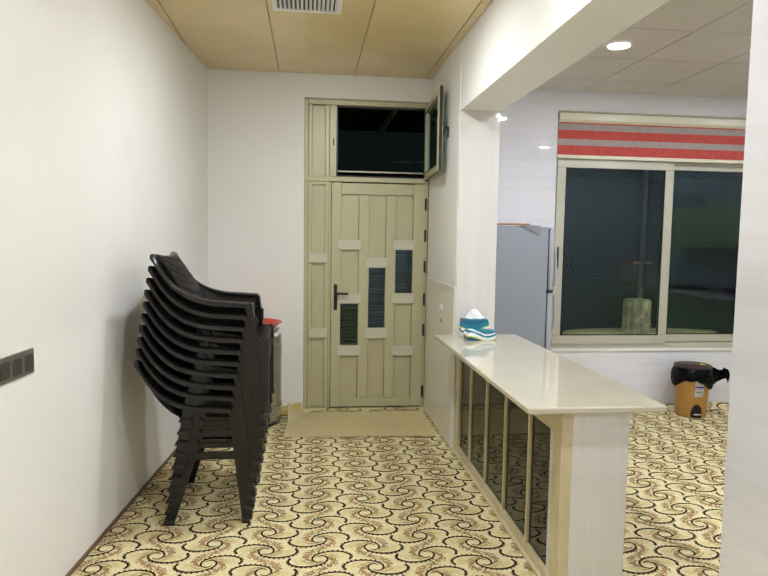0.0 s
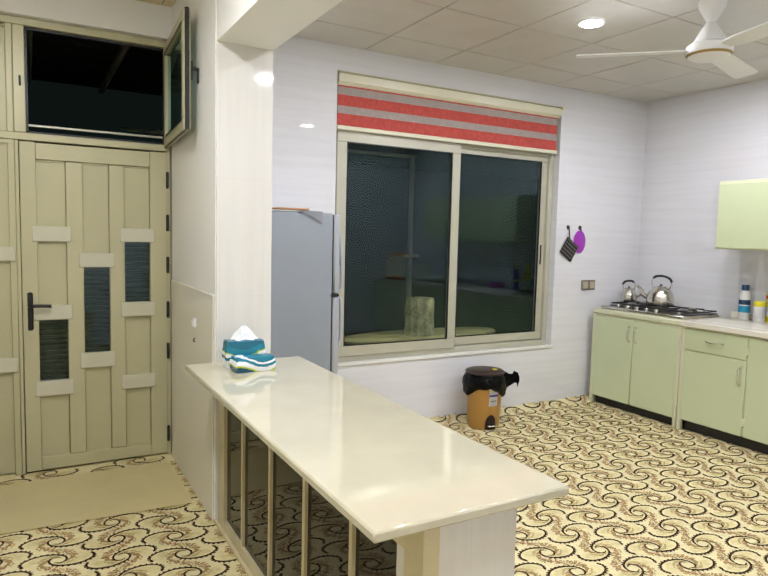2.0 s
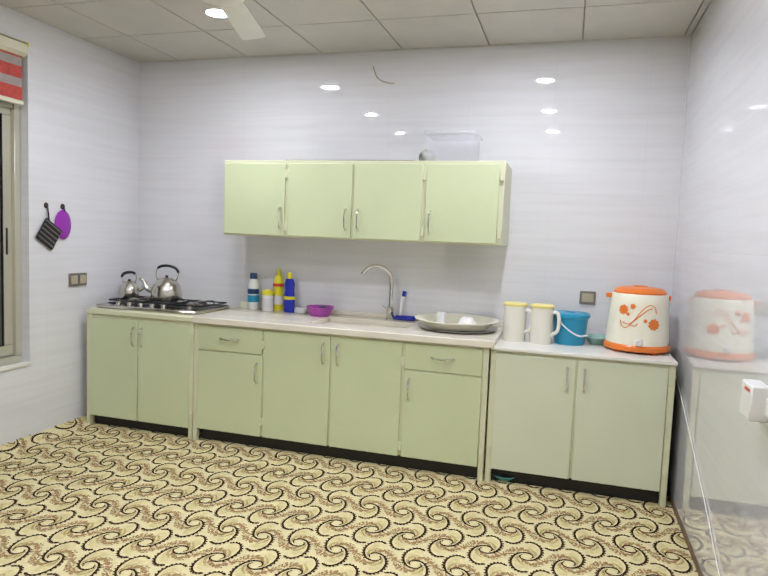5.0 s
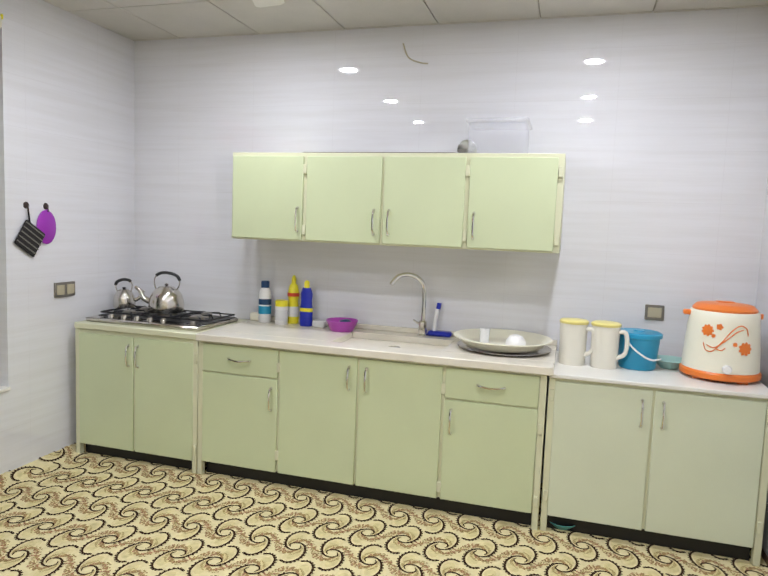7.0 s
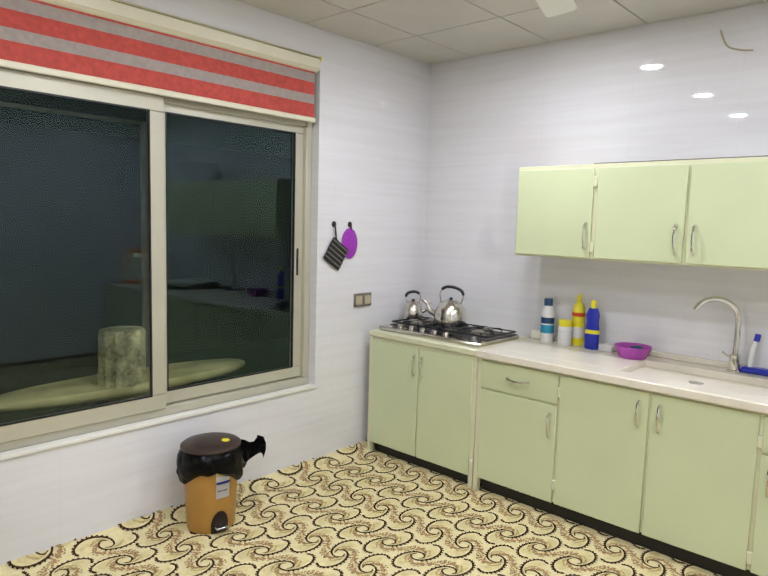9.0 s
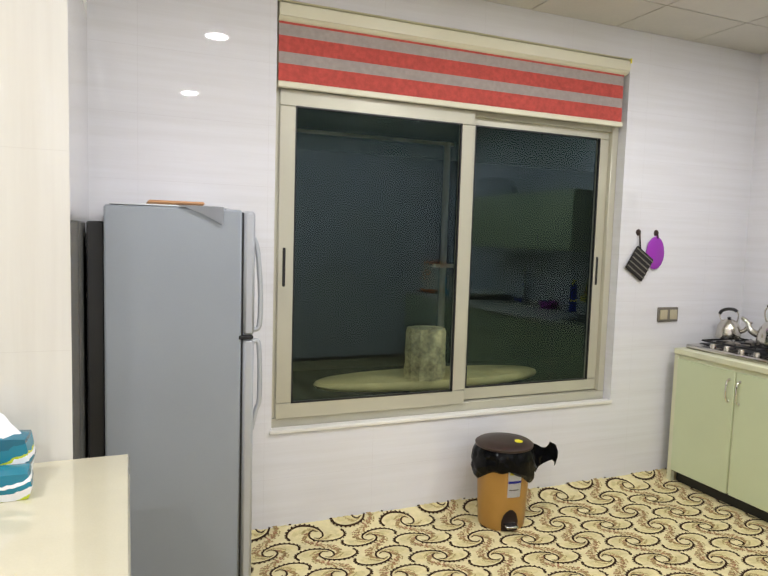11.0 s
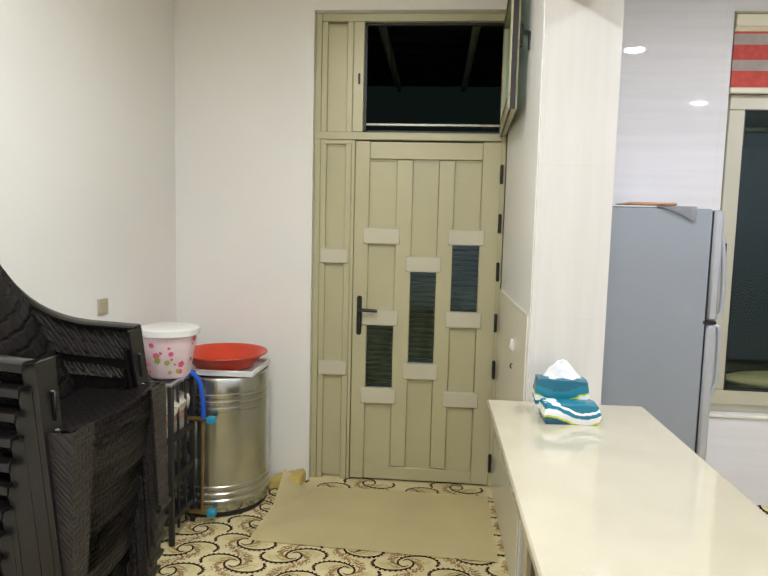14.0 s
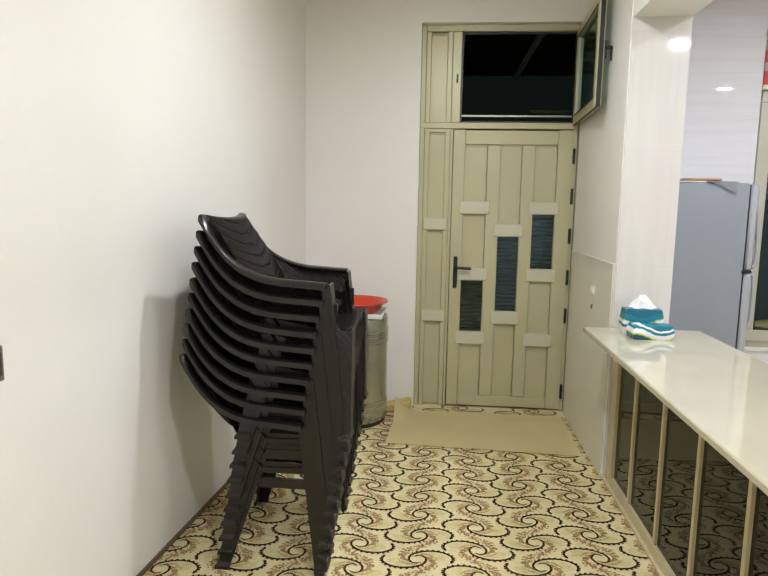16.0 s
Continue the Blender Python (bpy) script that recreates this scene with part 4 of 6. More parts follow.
    for sg in (-1, 1):
        part("leg", angle_leg((0.246, sg * 0.284, 0.628), (0.318, sg * 0.297, 0.0), 0.036, 0.034, 0.085, 0.060, sg, 1), M_CHAIR, c)
        part("leg_face", angle_leg((0.333, sg * 0.272, 0.448), (0.331, sg * 0.291, 0.020), 0.090, 0.030, 0.100, 0.072, sg, 1), M_WEAVE, c, "wide woven-pattern front of the leg")
        part("leg", angle_leg((0.000, sg * 0.235, 0.540), (-0.130, sg * 0.293, 0.0), 0.095, 0.055, 0.060, 0.050, sg, -1), M_CHAIR, c)
        for x0, x1, z0, z1 in ((-0.04, 0.27, 0.47, 0.55), (-0.06, 0.28, 0.40, 0.45), (-0.07, 0.28, 0.335, 0.38)):
            part("side_rail", box(x0, x1, sg * 0.238 - 0.004, sg * 0.238 + 0.004, z0, z1, 0.003), M_CHAIR, c)
        for k in range(6):
            f = (k + 0.7) / 6.6
            x, y, z = 0.0 - 0.130 * f, sg * (0.235 + 0.058 * f), 0.56 * (1 - f)
            part("leg_rib", box(x, x + 0.085 - 0.035 * f, y - 0.012, y - 0.002, z - 0.006, z + 0.006) if sg > 0 else box(x, x + 0.085 - 0.035 * f, y + 0.002, y + 0.012, z - 0.006, z + 0.006), M_CHAIR, c)
    return c


base_x, base_y = -0.545, 3.735
ch = armchair()
ch.matrix_basis = pose(base_x, base_y, 0)
for k in range(1, 10):
    copy_thing(ch, pose(base_x + 0.0100 * k, base_y + 0.004 * math.sin(k * 2.1), 0.0625 * k, 0, 0, 0.5 * math.sin(k * 1.7)))

# galvanised tank in the corner
TX, TY, TR = -0.400, 5.350, 0.265
tank = thing("water_tank", (TX, TY, 0), "galvanised steel cylinder with raised hoops in the corner", "tank")
prof = [(0, 0.02), (TR - 0.02, 0.02), (TR - 0.004, 0.03), (TR, 0.05)]
for z in (0.085, 0.122, 0.159, 0.580, 0.615, 0.650):
    prof += [(TR, z - 0.014), (TR + 0.006, z - 0.008), (TR + 0.006, z + 0.008), (TR, z + 0.014)]
prof += [(TR, 0.738), (TR - 0.004, 0.744), (TR - 0.014, 0.746), (TR - 0.02, 0.742), (0, 0.747)]
part("drum", lathe(prof, (TX, TY, 0), 48), M_GALV, tank)
part("base_ring", lathe([(TR - 0.03, 0), (TR - 0.01, 0), (TR - 0.01, 0.03), (TR - 0.03, 0.03)], (TX, TY, 0), 40), M_BLACK, tank)
pipe = part("pipe", tube([(TX + 0.012, TY - TR - 0.055, 0.06), (TX + 0.020, TY - TR - 0.055, 0.56)], 0.007), M_BRASS, tank, "thin brass pipe")
for z in (0.06, 0.55):
    part("tap", tube([(TX - 0.06, TY - TR - 0.04, z), (TX + 0.04, TY - TR - 0.055, z)], 0.013), M_BRASS, tank, "brass tap")
    part("tap_handle", box(TX + 0.04, TX + 0.085, TY - TR - 0.075, TY - TR - 0.035, z - 0.018, z + 0.018, 0.006), M_BLUE, tank, "blue tap handle")
part("hose", tube(smooth_line([(TX - 0.14, TY - TR - 0.07, 0.800), (TX - 0.07, TY - TR - 0.085, 0.815), (TX - 0.005, TY - TR - 0.065, 0.765), (TX + 0.018, TY - TR - 0.057, 0.66), (TX + 0.020, TY - TR - 0.055, 0.555)], 6), 0.012), M_HOSE, tank, "blue plastic hose")
tray = box(TX - 0.19, TX + 0.235, TY - 0.205, TY + 0.13, 0.748, 0.758, 0.004)
for v in (box(TX - 0.20, TX + 0.245, TY - 0.215, TY - 0.205, 0.750, 0.782, 0.004), box(TX - 0.20, TX + 0.245, TY + 0.13, TY + 0.14, 0.750, 0.782, 0.004), box(TX - 0.20, TX - 0.19, TY - 0.205, TY + 0.13, 0.750, 0.782, 0.004), box(TX + 0.235, TX + 0.245, TY - 0.205, TY + 0.13, 0.750, 0.782, 0.004)):
    merge(tray, v)
solo("tray", tray, M_WHITE, "shallow white plastic tray on the tank", "tray")
basin = lathe([(0, 0.0), (0.155, 0.0), (0.175, 0.025), (0.212, 0.066), (0.232, 0.072), (0.230, 0.079), (0.208, 0.073), (0.170, 0.030), (0.15, 0.008), (0, 0.008)], (TX + 0.035, TY - 0.04, 0.772), 40)
solo("basin", basin, M_RED, "red plastic washing basin resting on the tray", "basin")

rack = thing("metal_rack", (-0.62, 4.92, 0), "low black metal rack beside the tank", "rack")
for x, y in ((-0.795, 4.79), (-0.445, 4.79), (-0.795, 5.05), (-0.445, 5.05)):
    part("leg", box(x - 0.012, x + 0.012, y - 0.012, y + 0.012, 0, 0.778, 0.003), M_BLACK, rack)
for z in (0.10, 0.30, 0.50):
    part("shelf_rail", box(-0.795, -0.445, 4.78, 4.80, z, z + 0.03, 0.003), M_BLACK, rack)
    part("shelf_rail", box(-0.455, -0.437, 4.80, 5.05, z, z + 0.03, 0.003), M_BLACK, rack)
    part("shelf", box(-0.79, -0.45, 4.80, 5.05, z + 0.005, z + 0.012), M_BLACK, rack, "dark wire shelf")
for k in range(2):
    part("bar", box(-0.452, -0.440, 4.870 + 0.09 * k, 4.880 + 0.09 * k, 0.05, 0.778, 0.002), M_BLACK, rack)
bm = box(-0.81, -0.43, 4.775, 4.80, 0.778, 0.792, 0.003)
box(-0.81, -0.43, 5.04, 5.065, 0.778, 0.792, 0.003, bm)
box(-0.455, -0.43, 4.80, 5.04, 0.778, 0.792, 0.003, bm)
box(-0.81, -0.785, 4.80, 5.04, 0.778, 0.792, 0.003, bm)
part("top_frame", bm, M_GALV, rack, "grey steel top frame")
part("top", box(-0.785, -0.455, 4.80, 5.04, 0.780, 0.788), M_BLACK, rack)
bk = thing("bucket", (-0.520, 4.955, 0.792), "pink flowered plastic bucket with a white rim", "bucket")
part("body", lathe([(0, 0), (0.088, 0), (0.098, 0.015), (0.132, 0.215), (0.126, 0.215), (0.09, 0.01), (0, 0.008)], (-0.520, 4.955, 0.792), 40), M_PINKPL, bk, "pink body")
part("rim", lathe([(0.130, 0.205), (0.146, 0.210), (0.146, 0.238), (0.132, 0.244), (0.05, 0.238), (0, 0.238)], (-0.520, 4.955, 0.792), 40), M_WHITE, bk, "white rim and lid")
rr = random.Random(11)
for k in range(34):
    a, z = -math.pi / 2 + rr.uniform(-1.5, 1.5), rr.uniform(0.02, 0.195)
    s = rr.uniform(0.006, 0.011) if k % 3 else rr.uniform(0.012, 0.019)
    own = bmesh.new()
    mid = own.verts.new((-0.520 + (0.0995 + 0.170 * z) * math.cos(a), 4.955 + (0.0995 + 0.170 * z) * math.sin(a), 0.792 + z))
    ring = []
    for i in range(15):
        w = 2 * math.pi * i / 15
        e = s * (0.86 + 0.14 * math.cos(w * 5))
        zz = z + e * math.sin(w)
        rad = 0.0985 + 0.170 * zz
        ring.append(own.verts.new((-0.520 + rad * math.cos(a + e * math.cos(w) / 0.11), 4.955 + rad * math.sin(a + e * math.cos(w) / 0.11), 0.792 + zz)))
    for i in range(15):
        own.faces.new((mid, ring[i], ring[(i + 1) % 15]))
    part("flower", own, M_LEAF if k % 4 == 1 else M_ROSE, bk)
kn = thing("knitted_cushion", (-0.60, 4.92, 0.512), "cream and peach knitted cushion pushed into the rack", "cushion")
for nm, z0, z1, mm, lb in (("lower", 0.0, 0.075, M_KNIT, ""), ("band", 0.075, 0.120, M_PEACH, "peach knitted band"), ("upper", 0.120, 0.190, M_KNIT, "")):
    own = box(-0.20, 0.12, -0.10, 0.10, z0, z1, 0.012)
    bmesh.ops.subdivide_edges(own, edges=own.edges[:], cuts=4, use_grid_fill=True)
    for v in own.verts:
        v.co += 0.012 * noise.noise_vector(v.co * 18)
    part(nm, turned(own, Matrix.Translation((-0.60, 4.92, 0.530)) @ Matrix.Rotation(radians(16), 4, "Y")), mm, kn, lb)

# door mat with a lifted corner
bm = bmesh.new()
NX, NY = 36, 22
rows = []
for j in range(NY + 1):
    row = []
    for i in range(NX + 1):
        u, v = i / NX, j / NY
        x = -0.10 + 0.035 * v + u * (1.205 - 0.03 * v)
        y = 4.885 - 0.062 * u + v * (0.665 + 0.062 * u)
        lift = max(0, 1 - math.hypot(u / 0.13, (1 - v) / 0.42)) 
        z = 0.007 + 0.10 * lift ** 1.2 + 0.003 * noise.noise((x * 3, y * 3, 0))
        row.append(bm.verts.new((x - 0.02 * lift, y, z)))
    rows.append(row)
for a, b in zip(rows, rows[1:]):
    for i in range(NX):
        bm.faces.new((a[i], a[i + 1], b[i + 1], b[i]))
bmesh.ops.solidify(bm, geom=bm.faces[:], thickness=0.005)
solo("door_mat", bm, M_MAT, "plain beige sheet mat before the door, one corner curled", "mat")
bm = box(-0.175, 0.03, 5.49, 5.64, 0.002, 0.075, 0.015)
for v in bm.verts:
    v.co.z = 0.002 + (v.co.z - 0.002) * (0.6 + 0.9 * noise.noise(v.co * 14 + Vector((3, 0, 0))) + 0.5 * (v.co.x + 0.135) / 0.165)
solo("folded_carpet_corner", bm, M_MATB, "yellow foam-backed carpet corner folded at the wall", "carpet corner")

# switches of the hall
def plate(name, x0, x1, y0, y1, z0, z1, axis, keys, label, frame_m=None, key_m=None):
    """A wall plate; axis is the way that it faces (x, -x, y, -y); keys are laid along its width."""
    frame_m, key_m = frame_m or M_GREYPL, key_m or M_BEIGEPL
    p = thing(name, ((x0 + x1) / 2, (y0 + y1) / 2, z0), label, "socket" if "socket" in name else "switch")
    part("plate", box(x0, x1, y0, y1, z0, z1, 0.003), frame_m, p)
    h, zc = (z1 - z0), (z0 + z1) / 2
    for k in range(keys):
        if "x" in axis:
            w = (y1 - y0) / keys
            a, b = y0 + w * k + w * 0.14, y0 + w * (k + 1) - w * 0.14
            xs = (x1 - 0.001, x1 + 0.004) if axis == "x" else (x0 - 0.004, x0 + 0.001)
            part("key", box(*xs, a, b, zc - h * 0.33, zc + h * 0.33, 0.0015), key_m, p)
        else:
            w = (x1 - x0) / keys
            a, b = x0 + w * k + w * 0.14, x0 + w * (k + 1) - w * 0.14
            yy = (y0 - 0.004, y0 + 0.001) if axis == "-y" else (y1 - 0.001, y1 + 0.004)
            part("key", box(a, b, *yy, zc - h * 0.33, zc + h * 0.33, 0.0015), key_m, p)
    return p


SLANT = Matrix.Rotation(-math.atan(0.078), 4, "Z")


def on_left_wall(y, z, half, height, keys, label, fm=None):
    """A switch plate standing flush on the askew wall."""
    p = plate("wall_switch", -0.004, 0.011, -half, half, -height / 2, height / 2, "x", keys, label, fm, None if fm else M_DKKEY)
    p.matrix_basis = Matrix.Translation((left_x(y), y, z)) @ SLANT @ Matrix.Translation((0.0, 0.0, -height / 2))


on_left_wall(2.53, 1.045, 0.17, 0.100, 4, "long dark metal switch plate with four keys on the hall wall")
on_left_wall(4.905, 1.127, 0.040, 0.080, 1, "small beige switch on the hall wall", M_BEIGEPL)
plate("wall_switch", PX0 - 0.024, PX0 - 0.010, 4.93, 4.98, 0.985, 1.035, "-x", 1, "small white knob plate beside the door", M_WHITE, M_WHITE)
solo("key_hook", tube(smooth_line([(PX0 - 0.012, 4.95, 0.92), (PX0 - 0.020, 4.95, 0.918), (PX0 - 0.021, 4.95, 0.905), (PX0 - 0.015, 4.95, 0.898)], 4), 0.003), M_BLACK, "tiny black hook on the wall beside the door", "hook")

# ceiling vent of the hall
vent = thing("ceiling_vent", (0.07, 4.02, CEILH), "white slatted air vent in the tan ceiling", "vent")
bm = box(-0.14, 0.28, 3.74, 3.77, CEILH - 0.012, CEILH + 0.001, 0.003)
box(-0.14, 0.28, 4.10, 4.13, CEILH - 0.012, CEILH + 0.001, 0.003, bm)
box(-0.14, -0.11, 3.77, 4.10, CEILH - 0.012, CEILH + 0.001, 0.003, bm)
box(0.25, 0.28, 3.77, 4.10, CEILH - 0.012, CEILH + 0.001, 0.003, bm)
part("frame", bm, M_WHITE, vent)
part("backing", box(-0.11, 0.25, 3.77, 4.10, CEILH - 0.003, CEILH - 0.001), M_BLACK, vent, "dark backing")
for k in range(14):
    x = -0.10 + 0.0257 * k
    part("slat", turned(box(-0.009, 0.009, 3.77, 4.10, -0.001, 0.001), Matrix.Translation((x + 0.01, 0, CEILH - 0.010)) @ Matrix.Rotation(radians(35), 4, "Y")), M_WHITE, vent)

# ---- fridge ----
fr = thing("fridge", (1.80, 5.28, 0), "tall grey two-door fridge standing beside the pillar", "fridge")
FX0, FX1, FY0, FY1, FZ = 1.52, 2.045, 5.055, 5.525, 1.665
part("body", box(FX0, FX1, FY0, FY1, 0.03, FZ, 0.008), M_FRIDGE, fr, "grey steel body")
for z0, z1 in ((0.05, 1.125), (1.140, FZ - 0.004)):
    d = part("door", box(FX1 + 0.008, FX1 + 0.055, FY0 - 0.002, FY1, z0, z1, 0.012), M_FRDOOR, fr, "silver door")
    up = z0 > 1
    za, zb = (1.16, 1.55) if up else (0.72, 1.105)
    pts = [(FX1 + 0.055, FY0 + 0.045, za), (FX1 + 0.083, FY0 + 0.045, za + 0.015), (FX1 + 0.088, FY0 + 0.045, (za + zb) / 2 - (0.05 if up else -0.05)), (FX1 + 0.074, FY0 + 0.045, zb - 0.06 if up else za + 0.30), (FX1 + 0.055, FY0 + 0.045, zb)]
    if not up:
        pts = [(x, y, za + zb - z) for x, y, z in pts][::-1]
    part("door_handle", tube(smooth_line(pts, 6), 0.011), M_FRDOOR, d, "bowed silver handle")
part("door_seal", box(FX1, FX1 + 0.008, FY0 + 0.008, FY1 - 0.01, 0.05, FZ - 0.01), M_BLACK, fr, "dark door seal")
part("condenser", box(FX0 - 0.062, FX0, FY0 + 0.04, FY1 - 0.02, 0.08, 1.60, 0.006), M_BLACK, fr, "black condenser grille")
part("hinge", box(FX1 - 0.01, FX1 + 0.05, FY0 - 0.004, FY0 + 0.03, 1.125, 1.141, 0.003), M_BLACK, fr)
for x in (FX0 + 0.05, FX1 - 0.05):
    for y in (FY0 + 0.05, FY1 - 0.05):
        part("foot", lathe([(0, 0), (0.02, 0), (0.02, 0.03), (0, 0.03)], (x, y, 0), 12), M_BLACK, fr)
bm = box(1.54, 1.99, 5.08, 5.46, FZ, FZ + 0.007, 0.002)
for v in bm.verts:
    v.co.z += 0.004 * noise.noise(v.co * 9) + 0.003
solo("plastic_sheet", bm, M_CLEAR, "thin pale plastic sheet lying on the fridge", "sheet")
bm = box(1.68, 1.90, 5.10, 5.36, FZ + 0.013, FZ + 0.027, 0.006)
solo("flat_bread", bm, M_BREAD, "brown flat board lying on the fridge", "board")
rag = bmesh.new()
a = [rag.verts.new(p) for p in ((1.80, 5.046, FZ + 0.008), (1.97, 5.046, FZ + 0.008), (1.965, 5.043, FZ - 0.065), (1.885, 5.043, FZ - 0.022))]
rag.faces.new(a)
b2 = [rag.verts.new(p) for p in ((1.80, 5.10, FZ + 0.012), (1.97, 5.10, FZ + 0.012))]
rag.faces.new((a[0], a[1], b2[1], b2[0]))
bmesh.ops.solidify(rag, geom=rag.faces[:], thickness=0.003)
solo("plastic_bag", rag, M_FRDOOR, "grey plastic flap hanging over the fridge edge", "bag")

# ---- pedal bin ----
BXc, BYc = 3.535, 5.300
bn = thing("pedal_bin", (BXc, BYc, 0), "ochre pedal bin with brown lid and black bag", "bin")
H = 0.40
bm = lathe([(0, 0.0), (0.125, 0.0), (0.130, 0.012), (0.150, H), (0.142, H), (0.120, 0.02), (0, 0.02)], (BXc, BYc, 0), 40, sy=0.95)
part("body", bm, M_OCHRE, bn, "ochre plastic body")
PA = radians(-112)


def on_bin(ang, z, out):
    r = 0.130 + 0.020 * z / H + out
    return Vector((BXc + r * math.cos(ang), BYc + 0.95 * r * math.sin(ang), z))


def curved_patch(a0, a1, z0, z1, out, top_round=False, n=10):
    own = bmesh.new()
    lo, hi = [], []
    for i in range(n + 1):
        a = a0 + (a1 - a0) * i / n
        zt = z1 if not top_round else z0 + (z1 - z0) * (0.45 + 0.55 * math.sin(math.pi * i / n) ** 0.6)
        lo.append(own.verts.new(on_bin(a, z0, out)))
        hi.append(own.verts.new(on_bin(a, zt, out)))
    for i in range(n):
        own.faces.new((lo[i], lo[i + 1], hi[i + 1], hi[i]))
    bmesh.ops.solidify(own, geom=own.faces[:], thickness=0.002)
    return own


part("pedal_recess", curved_patch(PA - 0.16, PA + 0.56, 0.004, 0.125, 0.003, True), M_LID, bn, "dark arched pedal recess")
part("pedal", turned(box(-0.035, 0.035, -0.03, 0.03, 0, 0.014, 0.005), Matrix.Translation(on_bin(PA + 0.20, 0.035, 0.016)) @ Matrix.Rotation(PA + 0.20 + math.pi / 2, 4, "Z")), M_GALV, bn, "grey pedal")
lb = part("label", curved_patch(PA + 0.02, PA + 0.56, 0.195, 0.365, 0.004), M_WHITE, bn, "white sticker with coloured bars")
part("label_bar", curved_patch(PA + 0.03, PA + 0.55, 0.275, 0.288, 0.007), M_NAVY, bn, "purple bar")
part("label_bar", curved_patch(PA + 0.08, PA + 0.45, 0.235, 0.241, 0.007), M_GREYPL, bn, "grey bar")
part("label_bar", curved_patch(PA + 0.08, PA + 0.28, 0.322, 0.350, 0.007), M_YELLOW, bn, "yellow mark")
part("lid", lathe([(0.150, H + 0.040), (0.160, H + 0.045), (0.162, H + 0.056), (0.148, H + 0.066), (0.08, H + 0.072), (0, H + 0.074), ], (BXc, BYc, 0), 40, sy=0.95), M_LID, bn, "dark brown lid")
part("sticker", turned(lathe([(0, 0.002), (0.022, 0.002), (0.022, 0)], seg=16), Matrix.Translation((BXc + 0.055, BYc - 0.055, H + 0.0725)) @ Matrix.Rotation(radians(4), 4, "X")), M_YELLOW, bn, "round yellow sticker")
own = bmesh.new()
rings = []
for j in range(9):
    t = j / 8
    ring = []
    for i in range(56):
        a = 2 * math.pi * i / 56
        low = 0.130 + 0.035 * math.sin(a * 2 + 2.6) + 0.02 * noise.noise((math.cos(a) * 2, math.sin(a) * 2, 4))
        z = H + 0.042 - t * low * 1.15
        r = 0.163 + 0.014 * math.sin(math.pi * t) + 0.016 * noise.noise((math.cos(a) * 5, math.sin(a) * 5, t * 4)) + 0.008 * noise.noise((math.cos(a) * 13, math.sin(a) * 13, t * 7)) - (0.012 if j in (0, 8) else 0)
        ring.append(own.verts.new((BXc + r * math.cos(a), BYc + 0.95 * r * math.sin(a), z)))
    rings.append(ring)
for a, b in zip(rings, rings[1:]):
    for i in range(56):
        own.faces.new((a[i], a[(i + 1) % 56], b[(i + 1) % 56], b[i]))
ear = bmesh.new()
rows = []
for i in range(9):
    u = i / 8
    rows.append([ear.verts.new((BXc + 0.14 + 0.20 * u, BYc - 0.06 + 0.04 * u + 0.02 * math.sin(u * 9 + v * 4), H + 0.035 - 0.01 * u - (0.12 + 0.03 * math.sin(u * 7)) * v + 0.012 * math.sin(u * 11 + v * 5))) for v in (0, 0.33, 0.66, 1)])
for a, b in zip(rows, rows[1:]):
    for q in range(3):
        ear.faces.new((a[q], a[q + 1], b[q + 1], b[q]))
bmesh.ops.solidify(ear, geom=ear.faces[:], thickness=0.004)
merge(own, ear)
part("bin_bag", own, M_BAG, bn, "crumpled black bin bag folded over the rim")

# ---- fan ----
FAN = (3.695, 3.62, 2.605)
fan = thing("ceiling_fan", (FAN[0], FAN[1], CEILK), "white three-blade ceiling fan with a gold ring, at rest", "fan")
fx, fy, fz = FAN
part("canopy", lathe([(0.075, CEILK - fz), (0.07, CEILK - fz - 0.03), (0.025, CEILK - fz - 0.11), (0.014, CEILK - fz - 0.12)], FAN, 28), M_WHITE, fan)
part("rod", lathe([(0.013, 0.08), (0.013, CEILK - fz - 0.05)], FAN, 14), M_WHITE, fan)
part("lower_canopy", lathe([(0.016, 0.175), (0.030, 0.16), (0.085, 0.065), (0.088, 0.055), (0, 0.055)], FAN, 28), M_WHITE, fan)
part("motor", lathe([(0, 0.05), (0.10, 0.05), (0.120, 0.035), (0.122, -0.005), (0.112, -0.022), (0.09, -0.034), (0, -0.038)], FAN, 36), M_WHITE, fan)
part("gold_ring", lathe([(0.1205, -0.010), (0.1225, -0.012), (0.1165, -0.020), (0.112, -0.0225)], FAN, 36), M_BRASS, fan, "gold ring")
for k in range(3):
    a = radians(16 + 120 * k)
    m = Matrix.Translation((fx, fy, fz + 0.012)) @ Matrix.Rotation(a, 4, "Z") @ Matrix.Rotation(radians(-9), 4, "X")
    own = prism([(0.11, -0.03), (0.16, -0.05), (0.24, -0.062), (0.70, -0.072), (0.72, -0.05), (0.72, 0.05), (0.70, 0.066), (0.24, 0.058), (0.16, 0.045), (0.11, 0.03)], -0.003, 0.003)
    part("blade", turned(own, m), M_WHITE, fan, "white blade")

